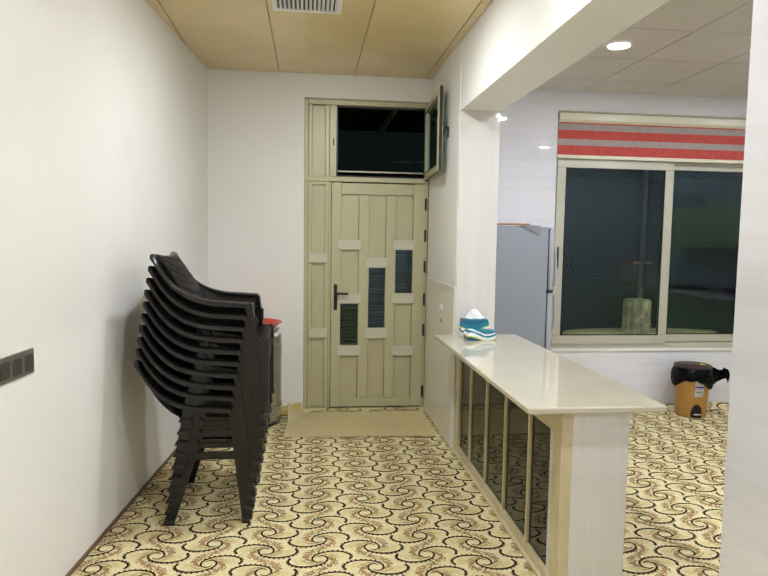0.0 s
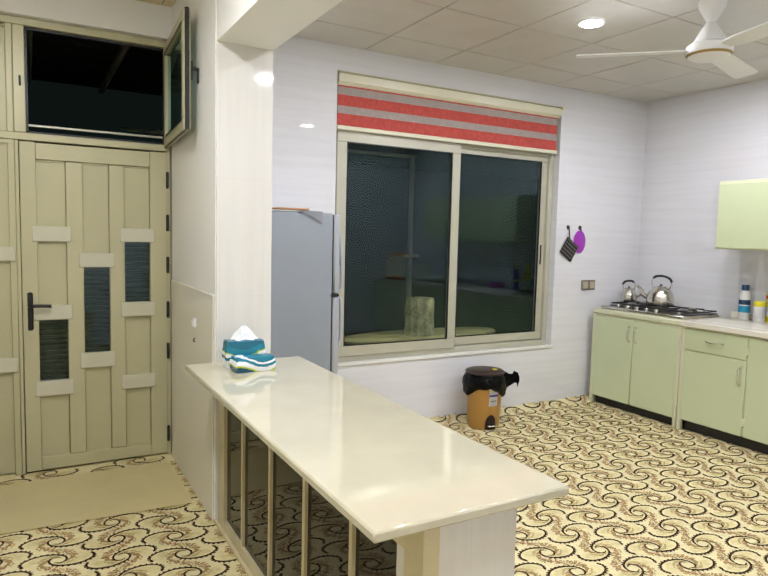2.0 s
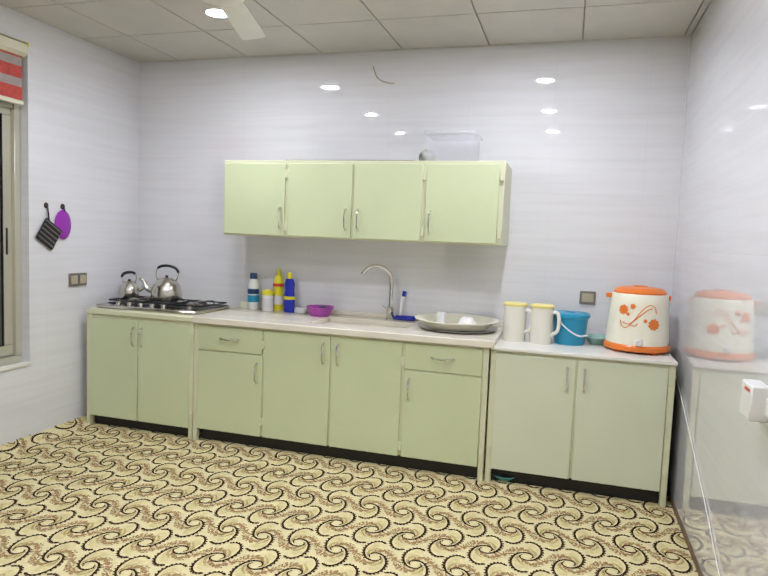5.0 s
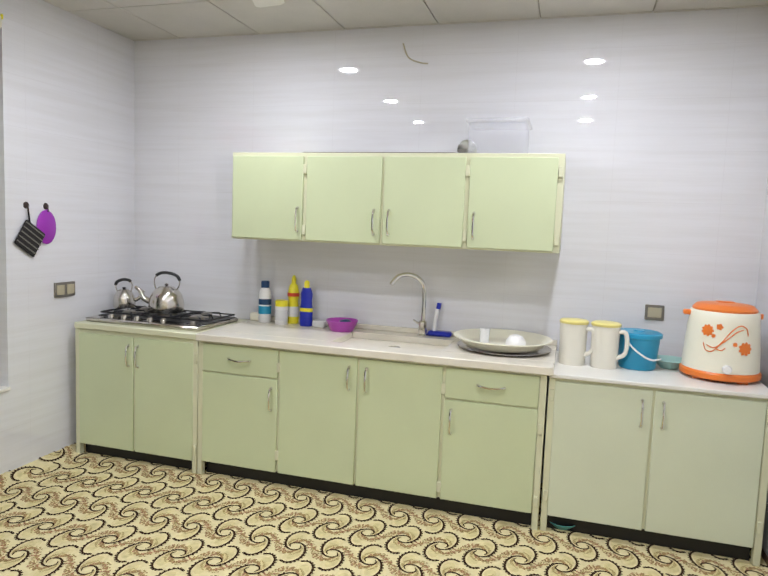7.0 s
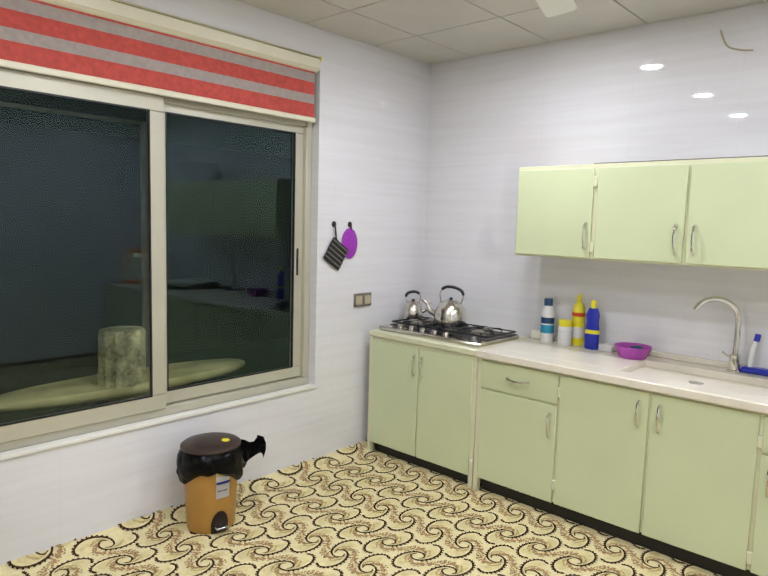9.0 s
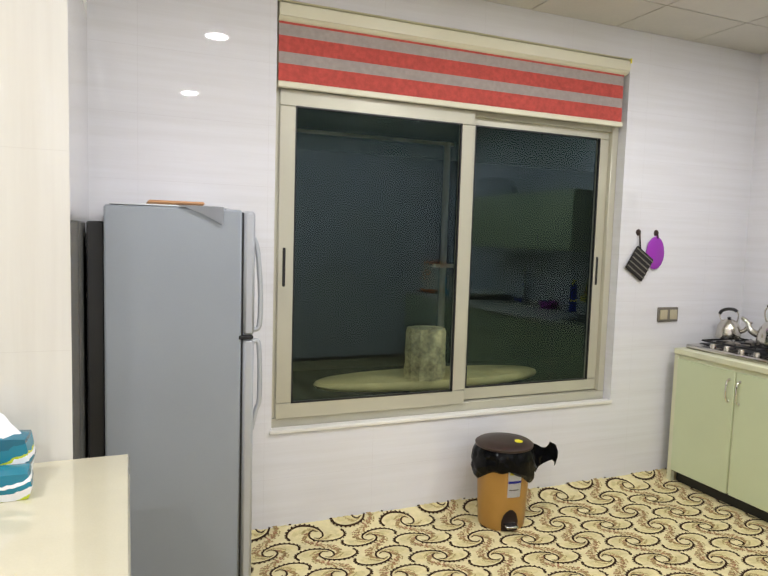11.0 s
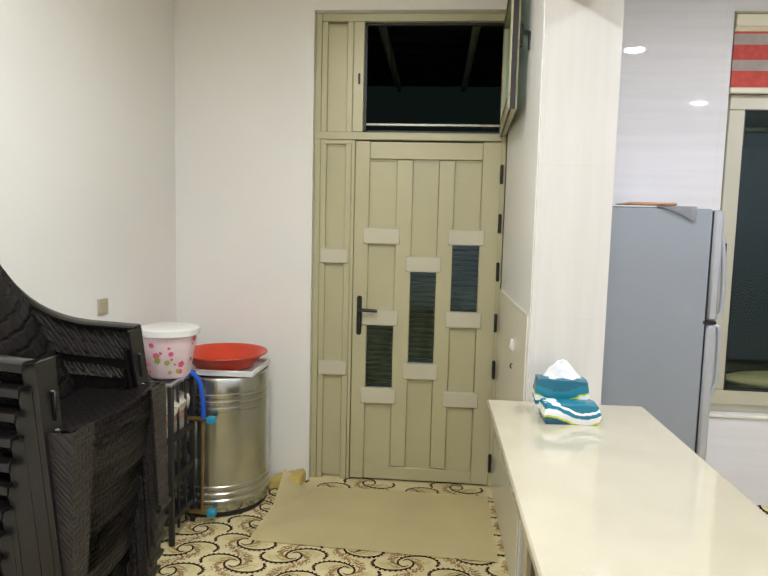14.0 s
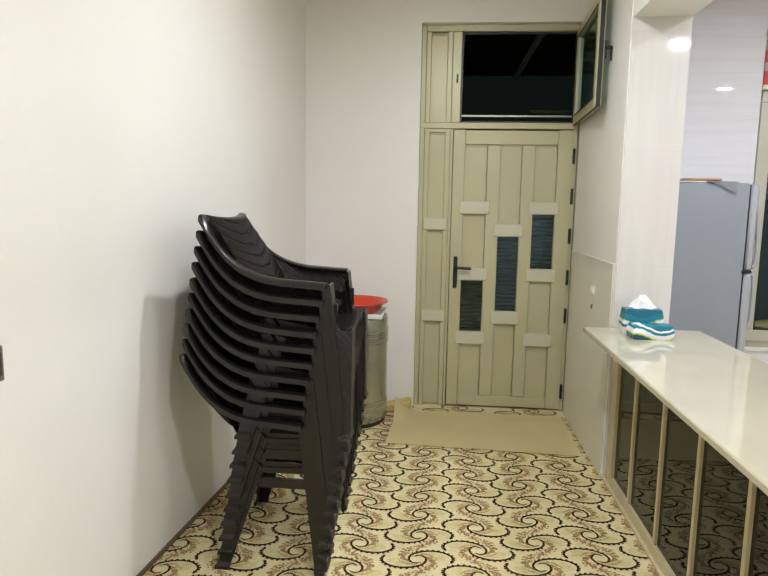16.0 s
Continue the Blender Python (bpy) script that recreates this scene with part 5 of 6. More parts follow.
# ---- kitchen cabinets ----
def bow_handle(x, y, z, length, upright, parent):
    d = Vector((0, 0, 1)) if upright else Vector((0, 1, 0))
    c = Vector((x, y, z))
    pts = [c - d * length / 2, c - d * length * 0.40 + Vector((-0.022, 0, 0)), c + Vector((-0.030, 0, -0.006 if not upright else 0)), c + d * length * 0.40 + Vector((-0.022, 0, 0)), c + d * length / 2]
    bm = tube(smooth_line(pts, 5), 0.0065, 8)
    for s in (-1, 1):
        q = c + d * s * length * 0.47
        box(q.x - 0.014, q.x + 0.001, q.y - 0.008, q.y + 0.008, q.z - 0.008, q.z + 0.008, 0.003, bm)
    part("handle", bm, M_CHROME, parent, "bowed chrome handle")


def cabinet(y0, y1, z0, z1, xf, fronts, label, feet=True, face=None, group="kitchen cabinets", hinges=()):
    face = face or M_CAB
    c = thing("kitchen_cabinet", ((xf + BACK) / 2, (y0 + y1) / 2, 0 if feet else z0), label, "cabinet", group)
    part("body", box(xf + 0.013, BACK - 0.004, y0, y1, z0, z1, 0.003), M_CABE, c, "cream cabinet carcass")
    if feet:
        for y in (y0 + 0.012, y1 - 0.012):
            part("post", box(xf + 0.004, xf + 0.04, y - 0.018, y + 0.018, 0.0, z1, 0.004), M_CABE, c)
        for y in (y0 + 0.1, y1 - 0.1):
            part("foot", box(BACK - 0.10, BACK - 0.05, y - 0.02, y + 0.02, 0.0, z0, 0.003), M_CABE, c)
    # added black strip gives the open gap under the cabinet its deep shade
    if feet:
        part("gap_shade", box(xf + 0.055, xf + 0.07, y0 + 0.03, y1 - 0.03, 0.001, z0), M_BLACK, c, "black strip standing in for the shaded gap below")
    for a, b, c0, c1, nm, hy in fronts:
        d = part(nm, box(xf, xf + 0.018, a + 0.004, b - 0.004, c0, c1, 0.003), face, c)
        if nm == "drawer":
            bow_handle(xf, (a + b) / 2, (c0 + c1) / 2 + 0.005, 0.15, False, d)
        else:
            bow_handle(xf, hy, (c1 - 0.12) if feet else (c0 + 0.125), 0.14 if feet else 0.15, True, d)
    for y, z in hinges:
        part("hinge", box(xf - 0.004, xf + 0.012, y - 0.012, y + 0.012, z - 0.03, z + 0.03, 0.003), M_CABE, c)
    return c


XF = 4.945
cabinet(4.560, 5.475, 0.085, 0.855, XF, [(5.022, 5.452, 0.082, 0.832, "door", 5.055), (4.580, 5.018, 0.082, 0.832, "door", 4.985)], "pale green two-door base cabinet under the hob", hinges=((4.569, 0.74), (4.569, 0.16)))
cabinet(2.462, 4.545, 0.095, 0.852, XF, [(4.004, 4.520, 0.672, 0.842, "drawer", 0), (4.004, 4.520, 0.092, 0.662, "door", 4.045),
        (3.505, 3.998, 0.092, 0.842, "door", 3.555), (3.010, 3.500, 0.092, 0.842, "door", 3.450),
        (2.490, 3.000, 0.672, 0.842, "drawer", 0), (2.490, 3.000, 0.092, 0.662, "door", 2.955)], "long pale green sink cabinet with drawers and doors",
        hinges=((3.004, 0.72), (3.004, 0.16), (2.476, 0.56), (2.476, 0.16), (4.001, 0.74), (4.001, 0.2)))
cabinet(1.395, 2.440, 0.095, 0.842, XF + 0.01, [(1.935, 2.418, 0.092, 0.825, "door", 1.985), (1.425, 1.929, 0.092, 0.825, "door", 1.885)], "grey-green two-door base cabinet with a white top", face=M_CAB2, hinges=((2.428, 0.75), (2.428, 0.2), (1.409, 0.75), (1.409, 0.2)))
solo("hob_worktop", box(XF - 0.006, BACK - 0.003, 4.556, 5.480, 0.857, 0.897, 0.006), M_CABE, "cream worktop slab under the gas hob", "worktop")
solo("white_worktop", box(XF - 0.004, BACK - 0.003, 1.385, 2.446, 0.844, 0.866, 0.004), M_WTOP, "thin white board top over the cabinet", "worktop")

cabinet(2.440, 4.468, 1.487, 2.030, 5.172, [(3.972, 4.462, 1.497, 2.008, "door", 4.005), (3.470, 3.955, 1.497, 2.008, "door", 3.512), (2.975, 3.462, 1.497, 2.008, "door", 3.420), (2.470, 2.958, 1.497, 2.008, "door", 2.918)],
        "pale green four-door wall cabinet over the sink", feet=False, hinges=((3.963, 1.93), (3.963, 1.56), (2.966, 1.93), (2.966, 1.56), (2.458, 1.93), (2.458, 1.56)))
bm2 = box(5.26, 5.56, 2.665, 2.990, 2.030, 2.215, 0.01)
box(5.25, 5.57, 2.650, 3.005, 2.215, 2.238, 0.006, bm2)
M_MILKY = mat("milky_plastic", (0.80, 0.80, 0.88), 0.3, var=0.03)
M_MILKY.node_tree.nodes["Principled BSDF"].inputs["Alpha"].default_value = 0.26
solo("storage_tub", bm2, M_MILKY, "white square plastic tub on the wall cabinet", "tub")
solo("pan_lid", turned(lathe([(0, 0), (0.055, 0), (0.062, 0.005), (0.055, 0.010), (0, 0.012)], seg=28), Matrix.Translation((5.52, 3.035, 2.090)) @ Matrix.Rotation(radians(78), 4, "Y")), M_GALV, "grey round lid leaning behind the tub", "lid")
solo("baking_tray", box(5.25, 5.58, 3.05, 4.02, 2.031, 2.043, 0.004), M_GREYPL, "dark flat tray lying on the wall cabinet", "tray")

# sink top with a sunk bowl
SX0, SX1, SY0, SY1 = XF - 0.028, BACK - 0.003, 2.425, 4.552
sink = thing("sink_top", (5.28, 3.4, 0.853), "cream moulded sink worktop with a bowl and upstand", "sink")
bx0, bx1, by0, by1 = 5.07, 5.46, 3.05, 3.72
bm = box(SX0, bx0, SY0, SY1, 0.857, 0.903, 0.006)
box(bx1, SX1, SY0, SY1, 0.857, 0.903, 0.006, bm)
box(bx0, bx1, SY0, by0, 0.857, 0.903, 0.002, bm)
box(bx0, bx1, by1, SY1, 0.857, 0.903, 0.002, bm)
part("slab", bm, M_TOP, sink)
bm = box(bx0 - 0.002, bx1 + 0.002, by0 - 0.002, by1 + 0.002, 0.858, 0.866)
part("bowl", bm, M_TOP, sink, "shallow cream bowl")
part("upstand", box(BACK - 0.028, BACK - 0.003, SY0, SY1, 0.903, 0.935, 0.004), M_TOP, sink)
part("drain", lathe([(0, 0.868), (0.035, 0.868), (0.038, 0.8665), (0, 0.8662)], (5.26, 3.38, 0), 20), M_CHROME, sink)

# tap
FXa, FYa = 5.545, 3.27
tap = thing("kitchen_tap", (FXa, FYa, 0.903), "chrome swan-neck kitchen tap", "tap")
part("base", lathe([(0, 0), (0.036, 0), (0.036, 0.008), (0.028, 0.015), (0.028, 0.09), (0.020, 0.10), (0, 0.10)], (FXa, FYa, 0.903), 24), M_CHROME, tap)
part("spout", tube(smooth_line([(FXa, FYa, 0.99), (FXa, FYa, 1.20), (FXa - 0.02, FYa + 0.03, 1.27), (FXa - 0.06, FYa + 0.09, 1.300), (FXa - 0.11, FYa + 0.15, 1.285), (FXa - 0.14, FYa + 0.185, 1.235)], 6), 0.0150, 12), M_CHROME, tap)
part("lever", tube(smooth_line([(FXa, FYa, 0.975), (FXa - 0.02, FYa + 0.025, 0.985), (FXa - 0.05, FYa + 0.05, 1.01)], 4), 0.006, 8), M_CHROME, tap)

# ---- hob and kettles ----
HZ = 0.897
hob = thing("gas_hob", (5.26, 5.02, HZ), "steel and black gas hob set on the worktop", "hob")
HX0, HX1, HY0, HY1 = 5.005, 5.50, 4.585, 5.450
part("tray", box(HX0, HX1, HY0, HY1, HZ, HZ + 0.028, 0.008), M_STEEL, hob, "brushed steel tray")
part("glass", box(HX0 + 0.11, HX1 - 0.01, HY0 + 0.015, HY1 - 0.015, HZ + 0.0285, HZ + 0.032, 0.001), M_BLACK, hob, "black glass plate")
burners = [(5.25, 4.76, 0.05), (5.40, 4.78, 0.04), (5.30, 5.02, 0.07), (5.22, 5.27, 0.045), (5.40, 5.27, 0.05)]
for x, y, r in burners:
    part("burner", lathe([(0, 0.03), (r * 0.7, 0.03), (r, 0.022), (r, 0.008), (r * 1.15, 0.0), (0, 0)], (x, y, HZ + 0.032), 24), M_GREYPL, hob)
    bm = bmesh.new()
    for k in range(4):
        a = math.pi / 4 + k * math.pi / 2
        p = Vector((x, y, HZ + 0.058))
        d = Vector((math.cos(a), math.sin(a), 0))
        tube([p + d * 0.025, p + d * (r + 0.05), p + d * (r + 0.06) - Vector((0, 0, 0.026))], 0.0055, 6, bm)
    part("pan_support", bm, M_BLACK, hob, "black iron pan support")
for y0, y1 in ((HY0 + 0.02, 4.885), (4.90, 5.14), (5.155, HY1 - 0.02)):
    pts = [(5.135, y0, HZ + 0.050), (5.475, y0, HZ + 0.050), (5.475, y1, HZ + 0.050), (5.135, y1, HZ + 0.050), (5.135, y0, HZ + 0.050)]
    part("grate", tube(pts, 0.006, 6), M_BLACK, hob, "black iron grate")
for y in (4.66, 4.88, 4.98, 5.08, 5.18, 5.28):
    part("knob", lathe([(0, 0.026), (0.014, 0.026), (0.018, 0.020), (0.019, 0.0), (0, 0)], (5.055, y, HZ + 0.028), 18), M_STEEL if y > 4.7 else M_GREYPL, hob, "steel knob")


def kettle(x, y, z, r, h, a, label):
    k = thing("kettle", (x, y, z), label, "kettle", "kettles on the hob")
    part("body", lathe([(0, 0), (r * 0.98, 0), (r * 1.03, 0.012), (r * 1.02, h * 0.35), (r * 0.92, h * 0.65), (r * 0.68, h * 0.88), (r * 0.5, h * 0.95), (r * 0.48, h * 0.97), (0, h)], (x, y, z), 36), M_STEEL, k)
    part("lid", lathe([(r * 0.47, h * 0.965), (r * 0.44, h * 0.99), (r * 0.2, h * 1.03), (0, h * 1.04)], (x, y, z), 28), M_STEEL, k)
    part("lid_knob", lathe([(0.006, h * 1.03), (0.012, h * 1.06), (0.014, h * 1.10), (0, h * 1.13)], (x, y, z), 14), M_BLACK, k, "black knob")
    d = Vector((math.cos(a), math.sin(a), 0))
    c = Vector((x, y, z))
    pts = [c + d * r * 0.9 + Vector((0, 0, h * 0.38)), c + d * r * 1.35 + Vector((0, 0, h * 0.52)), c + d * r * 1.55 + Vector((0, 0, h * 0.80)), c + d * r * 1.85 + Vector((0, 0, h * 0.95))]
    ln = smooth_line(pts, 5)
    part("spout", tube(ln, 0.02, 12, radii=[0.21 * r * (1 - 0.55 * i / (len(ln) - 1)) for i in range(len(ln))]), M_STEEL, k)
    hp = [c + d * r * 0.62 + Vector((0, 0, h * 0.86)), c + d * r * 0.72 + Vector((0, 0, h * 1.25)), c + d * r * 0.45 + Vector((0, 0, h * 1.50)), c - d * r * 0.1 + Vector((0, 0, h * 1.54)), c - d * r * 0.62 + Vector((0, 0, h * 1.42)), c - d * r * 0.78 + Vector((0, 0, h * 1.18)), c - d * r * 0.62 + Vector((0, 0, h * 0.86))]
    ln = smooth_line(hp, 5)
    bail = part("bail", tube(ln, 0.0045, 8), M_STEEL, k)
    part("grip", tube(ln[8:25], 0.011, 10), M_BLACK, bail, "black grip")


kettle(5.32, 5.045, HZ + 0.058, 0.115, 0.175, radians(110), "large polished steel kettle on the hob")
kettle(5.36, 5.425, HZ + 0.058, 0.074, 0.128, radians(-60), "small polished steel teapot on the hob")

# ---- things on the sink top ----
SZ = 0.903


def bottle(x, y, z, prof, m, cap_prof, cap_m, label, bands=(), sx=1.0, sy=1.0, name="bottle"):
    b = thing(name, (x, y, z), label, "bottle" if name == "bottle" else name.split("_")[-1], "bottles by the sink")
    part("body", lathe(prof, (x, y, z), 28, sx=sx, sy=sy), m, b)
    if cap_prof:
        part("cap", lathe(cap_prof, (x, y, z), 20), cap_m, b)
    for z0, z1, r, bmat, lb in bands:
        part("label", lathe([(r, z0), (r + 0.0012, z0), (r + 0.0012, z1), (r, z1)], (x, y, z), 28, sx=sx, sy=sy), bmat, b, lb)
    return b


bottle(5.545, 4.405, SZ, [(0, 0), (0.040, 0), (0.043, 0.01), (0.043, 0.19), (0.036, 0.225), (0.026, 0.24), (0.026, 0.25), (0, 0.25)], M_WHITE, [(0.029, 0.243), (0.029, 0.285), (0.026, 0.29), (0, 0.29)], M_DKBLUE, "white cleaner bottle with dark blue cap and label", [(0.06, 0.115, 0.0432, M_BLUE, "blue label"), (0.125, 0.165, 0.0432, M_DKBLUE, "dark blue label")])
bottle(5.520, 4.265, SZ, [(0, 0), (0.042, 0), (0.044, 0.01), (0.043, 0.13), (0.036, 0.138), (0, 0.138)], M_WHITE, [(0.044, 0.125), (0.045, 0.16), (0.042, 0.166), (0, 0.166)], M_YELLOW, "short white tub with a yellow lid", [(0.03, 0.10, 0.0442, M_CLEAR, "pale blue label")], name="tub")
bottle(5.600, 4.215, SZ, [(0, 0), (0.038, 0), (0.042, 0.02), (0.042, 0.10), (0.034, 0.15), (0.040, 0.21), (0.030, 0.265), (0.015, 0.28), (0, 0.28)], M_YELLOW, [(0.016, 0.275), (0.016, 0.31), (0.008, 0.335), (0, 0.335)], M_YELLOW, "tall yellow dish soap bottle with a white label", [(0.05, 0.12, 0.0425, M_CLEAR, "white label"), (0.19, 0.215, 0.0405, M_RED, "red label")])
bottle(5.530, 4.085, SZ, [(0, 0), (0.036, 0), (0.040, 0.01), (0.040, 0.12), (0.034, 0.17), (0.038, 0.22), (0.026, 0.262), (0, 0.265)], M_NAVY, [(0.018, 0.262), (0.018, 0.30), (0.010, 0.312), (0, 0.312)], M_YELLOW, "blue toilet cleaner bottle with a yellow cap", [(0.10, 0.125, 0.0405, M_YELLOW, "yellow mark")], sx=0.7, sy=1.15)
solo("soap_dish", box(5.50, 5.58, 3.94, 4.03, SZ, SZ + 0.045, 0.008), M_CLEAR, "small clear plastic dish on the sink top", "dish")
solo("soap_stand", box(5.56, 5.60, 4.44, 4.53, SZ, SZ + 0.055, 0.006), M_CREAM, "small cream block behind the bottles", "block")
solo("bowl", lathe([(0, 0), (0.072, 0), (0.080, 0.008), (0.104, 0.066), (0.108, 0.069), (0.104, 0.073), (0.096, 0.066), (0.072, 0.012), (0, 0.010)], (5.47, 3.80, SZ), 36), M_MAGENTA, "small magenta plastic bowl by the sink", "bowl")
bm = bmesh.new()
bmesh.ops.create_icosphere(bm, subdivisions=2, radius=0.035)
for v in bm.verts:
    v.co = Vector((v.co.x * 1.2, v.co.y * 1.2, v.co.z * 0.6)) * (1 + 0.25 * noise.noise(v.co * 40)) + Vector((5.46, 3.77, SZ + 0.060))
solo("sponge", bm, M_DKBLUE, "dark blue scourer lying in the bowl", "sponge")
br = thing("dish_brush", (5.565, 3.17, SZ), "blue and white hand brush standing behind the sink", "brush")
part("head", box(5.535, 5.60, 3.08, 3.24, SZ + 0.002, SZ + 0.035, 0.012), M_NAVY, br, "blue brush head")
part("grip", tube(smooth_line([(5.575, 3.20, SZ + 0.03), (5.585, 3.195, SZ + 0.12), (5.595, 3.18, SZ + 0.20)], 4), 0.013, 10), M_WHITE, br, "white grip")
part("tip", tube([(5.592, 3.183, SZ + 0.175), (5.597, 3.177, SZ + 0.215)], 0.015, 10), M_NAVY, br, "blue tip")
# wide basin and tray
DX, DY = 5.33, 2.735
solo("round_tray", lathe([(0, 0.0), (0.24, 0.0), (0.262, 0.012), (0.275, 0.015), (0.274, 0.018), (0.256, 0.014), (0.235, 0.004), (0, 0.004)], (DX, DY - 0.01, SZ), 48), M_STEEL, "round steel tray under the basin", "tray")
solo("wide_basin", lathe([(0, 0.0), (0.215, 0.0), (0.235, 0.012), (0.268, 0.046), (0.288, 0.050), (0.288, 0.056), (0.264, 0.053), (0.228, 0.018), (0.208, 0.008), (0, 0.008)], (DX, DY, SZ + 0.018), 48), M_CREAM, "wide shallow cream plastic basin of washed dishes", "basin")
solo("drinking_glass", lathe([(0, 0), (0.026, 0), (0.032, 0.085), (0.030, 0.085), (0.024, 0.006), (0, 0.006)], (DX + 0.03, DY + 0.11, SZ + 0.0265), 24), M_CLEAR, "clear glass tumbler standing in the basin", "glass")
solo("white_bowl", lathe([(0.062, 0.0), (0.058, 0.03), (0.038, 0.058), (0.02, 0.066), (0, 0.067)], (DX - 0.02, DY - 0.08, SZ + 0.0265), 28), M_WHITE, "small white bowl upside down in the basin", "bowl")


def jug(x, y, label):
    j = thing("jug", (x, y, 0.866), label, "jug", "jugs on the worktop")
    part("body", lathe([(0, 0), (0.068, 0), (0.071, 0.008), (0.076, 0.235), (0.072, 0.235), (0.066, 0.01), (0, 0.008)], (x, y, 0.866), 32), M_JUG, j, "ivory body")
    part("lid", lathe([(0.078, 0.232), (0.080, 0.236), (0.080, 0.246), (0.070, 0.252), (0, 0.254)], (x, y, 0.866), 32), M_LEMON, j, "yellow lid")
    d = Vector((-0.35, -0.94, 0))
    c = Vector((x, y, 0.866))
    part("handle", tube(smooth_line([c + d * 0.07 + Vector((0, 0, 0.205)), c + d * 0.105 + Vector((0, 0, 0.205)), c + d * 0.118 + Vector((0, 0, 0.16)), c + d * 0.110 + Vector((0, 0, 0.09)), c + d * 0.068 + Vector((0, 0, 0.060))], 5), 0.012, 10), M_JUG, j)


jug(5.27, 2.335, "tall cream plastic jug with a yellow lid")
jug(5.255, 2.165, "tall cream plastic jug with a yellow lid")
pb = thing("bucket", (5.33, 1.985, 0.866), "blue plastic bucket with a lid and white bail", "bucket")
part("body", lathe([(0, 0), (0.092, 0), (0.098, 0.01), (0.113, 0.185), (0, 0.185)], (5.33, 1.985, 0.866), 36), M_BLUE, pb)
part("lid", lathe([(0.112, 0.175), (0.124, 0.178), (0.124, 0.198), (0.112, 0.205), (0.10, 0.202), (0.03, 0.207), (0.028, 0.213), (0, 0.214)], (5.33, 1.985, 0.866), 36), M_BLUE, pb, "blue lid")
part("bail", tube(smooth_line([(5.24, 2.065, 1.045), (5.215, 2.03, 1.00), (5.20, 1.97, 0.955), (5.21, 1.92, 0.935), (5.24, 1.875, 0.94)], 6), 0.005, 8), M_WHITE, pb, "white bail")
solo("shallow_bowl", lathe([(0, 0), (0.045, 0), (0.08, 0.04), (0.10, 0.05), (0.098, 0.054), (0.075, 0.045), (0.04, 0.006), (0, 0.006)], (5.40, 1.81, 0.866), 32, sy=1.0), mat("pale_teal_plastic", (0.35, 0.55, 0.50), 0.3), "shallow pale teal plastic bowl", "bowl")
solo("floor_bowl", lathe([(0, 0), (0.05, 0), (0.085, 0.035), (0.082, 0.037), (0.046, 0.006), (0, 0.006)], (5.06, 2.33, 0.0), 28), mat("teal_plastic", (0.10, 0.42, 0.42), 0.3), "teal plastic bowl on the carpet under the cabinet", "bowl")

# water cooler
WXc, WYc, WZ = 5.28, 1.578, 0.866
wc = thing("water_cooler", (WXc, WYc, WZ), "cream and orange drinks cooler with orange flowers", "water cooler")
part("base", lathe([(0, 0.014), (0.190, 0.014), (0.196, 0.02), (0.196, 0.042), (0.188, 0.052), (0, 0.052)], (WXc, WYc, WZ), 44), M_ORANGE, wc, "orange base ring")
for a in (0.6, 2.2, 3.7, 5.3):
    part("foot", box(WXc + 0.15 * math.cos(a) - 0.025, WXc + 0.15 * math.cos(a) + 0.025, WYc + 0.15 * math.sin(a) - 0.025, WYc + 0.15 * math.sin(a) + 0.025, WZ, WZ + 0.016, 0.004), M_ORANGE, wc)
RB = [(0.186, 0.052), (0.185, 0.10), (0.178, 0.20), (0.170, 0.30), (0.166, 0.352), (0.160, 0.360), (0, 0.360)]
part("body", lathe(RB, (WXc, WYc, WZ), 48), M_CREAM, wc, "cream tapering body")
part("lid", lathe([(0.150, 0.358), (0.155, 0.362), (0.155, 0.372), (0.135, 0.392), (0.12, 0.396), (0.05, 0.402), (0, 0.402)], (WXc, WYc, WZ), 44), M_ORANGE, wc, "orange lid")
for s in (-1, 1):
    part("lug", box(WXc - 0.02, WXc + 0.02, WYc + s * 0.165 - 0.012, WYc + s * 0.165 + 0.022 * s + 0.012, WZ + 0.325, WZ + 0.352, 0.005), M_ORANGE, wc, "orange carrying lug")
part("grip", box(WXc - 0.03, WXc + 0.03, WYc - 0.04, WYc + 0.04, WZ + 0.400, WZ + 0.408, 0.003), M_ORANGE, wc)


def on_cooler(a, z, out=0.002):
    zs = [p[1] for p in RB[:5]]
    r = np.interp(z, zs, [p[0] for p in RB[:5]]) + out
    return Vector((WXc - r * math.cos(a), WYc + r * math.sin(a), WZ + z))


def cooler_patch(a0, z0, size, petals, name, m, lb):
    own = bmesh.new()
    c = own.verts.new(on_cooler(a0, z0, 0.003))
    ring = []
    n = 40
    for i in range(n):
        t = 2 * math.pi * i / n
        r = size * (0.72 + 0.28 * abs(math.sin(t * petals / 2)))
        ring.append(own.verts.new(on_cooler(a0 + r * math.cos(t) / 0.175, z0 + r * math.sin(t), 0.0025)))
    for i in range(n):
        own.faces.new((c, ring[i], ring[(i + 1) % n]))
    part(name, own, m, wc, lb)


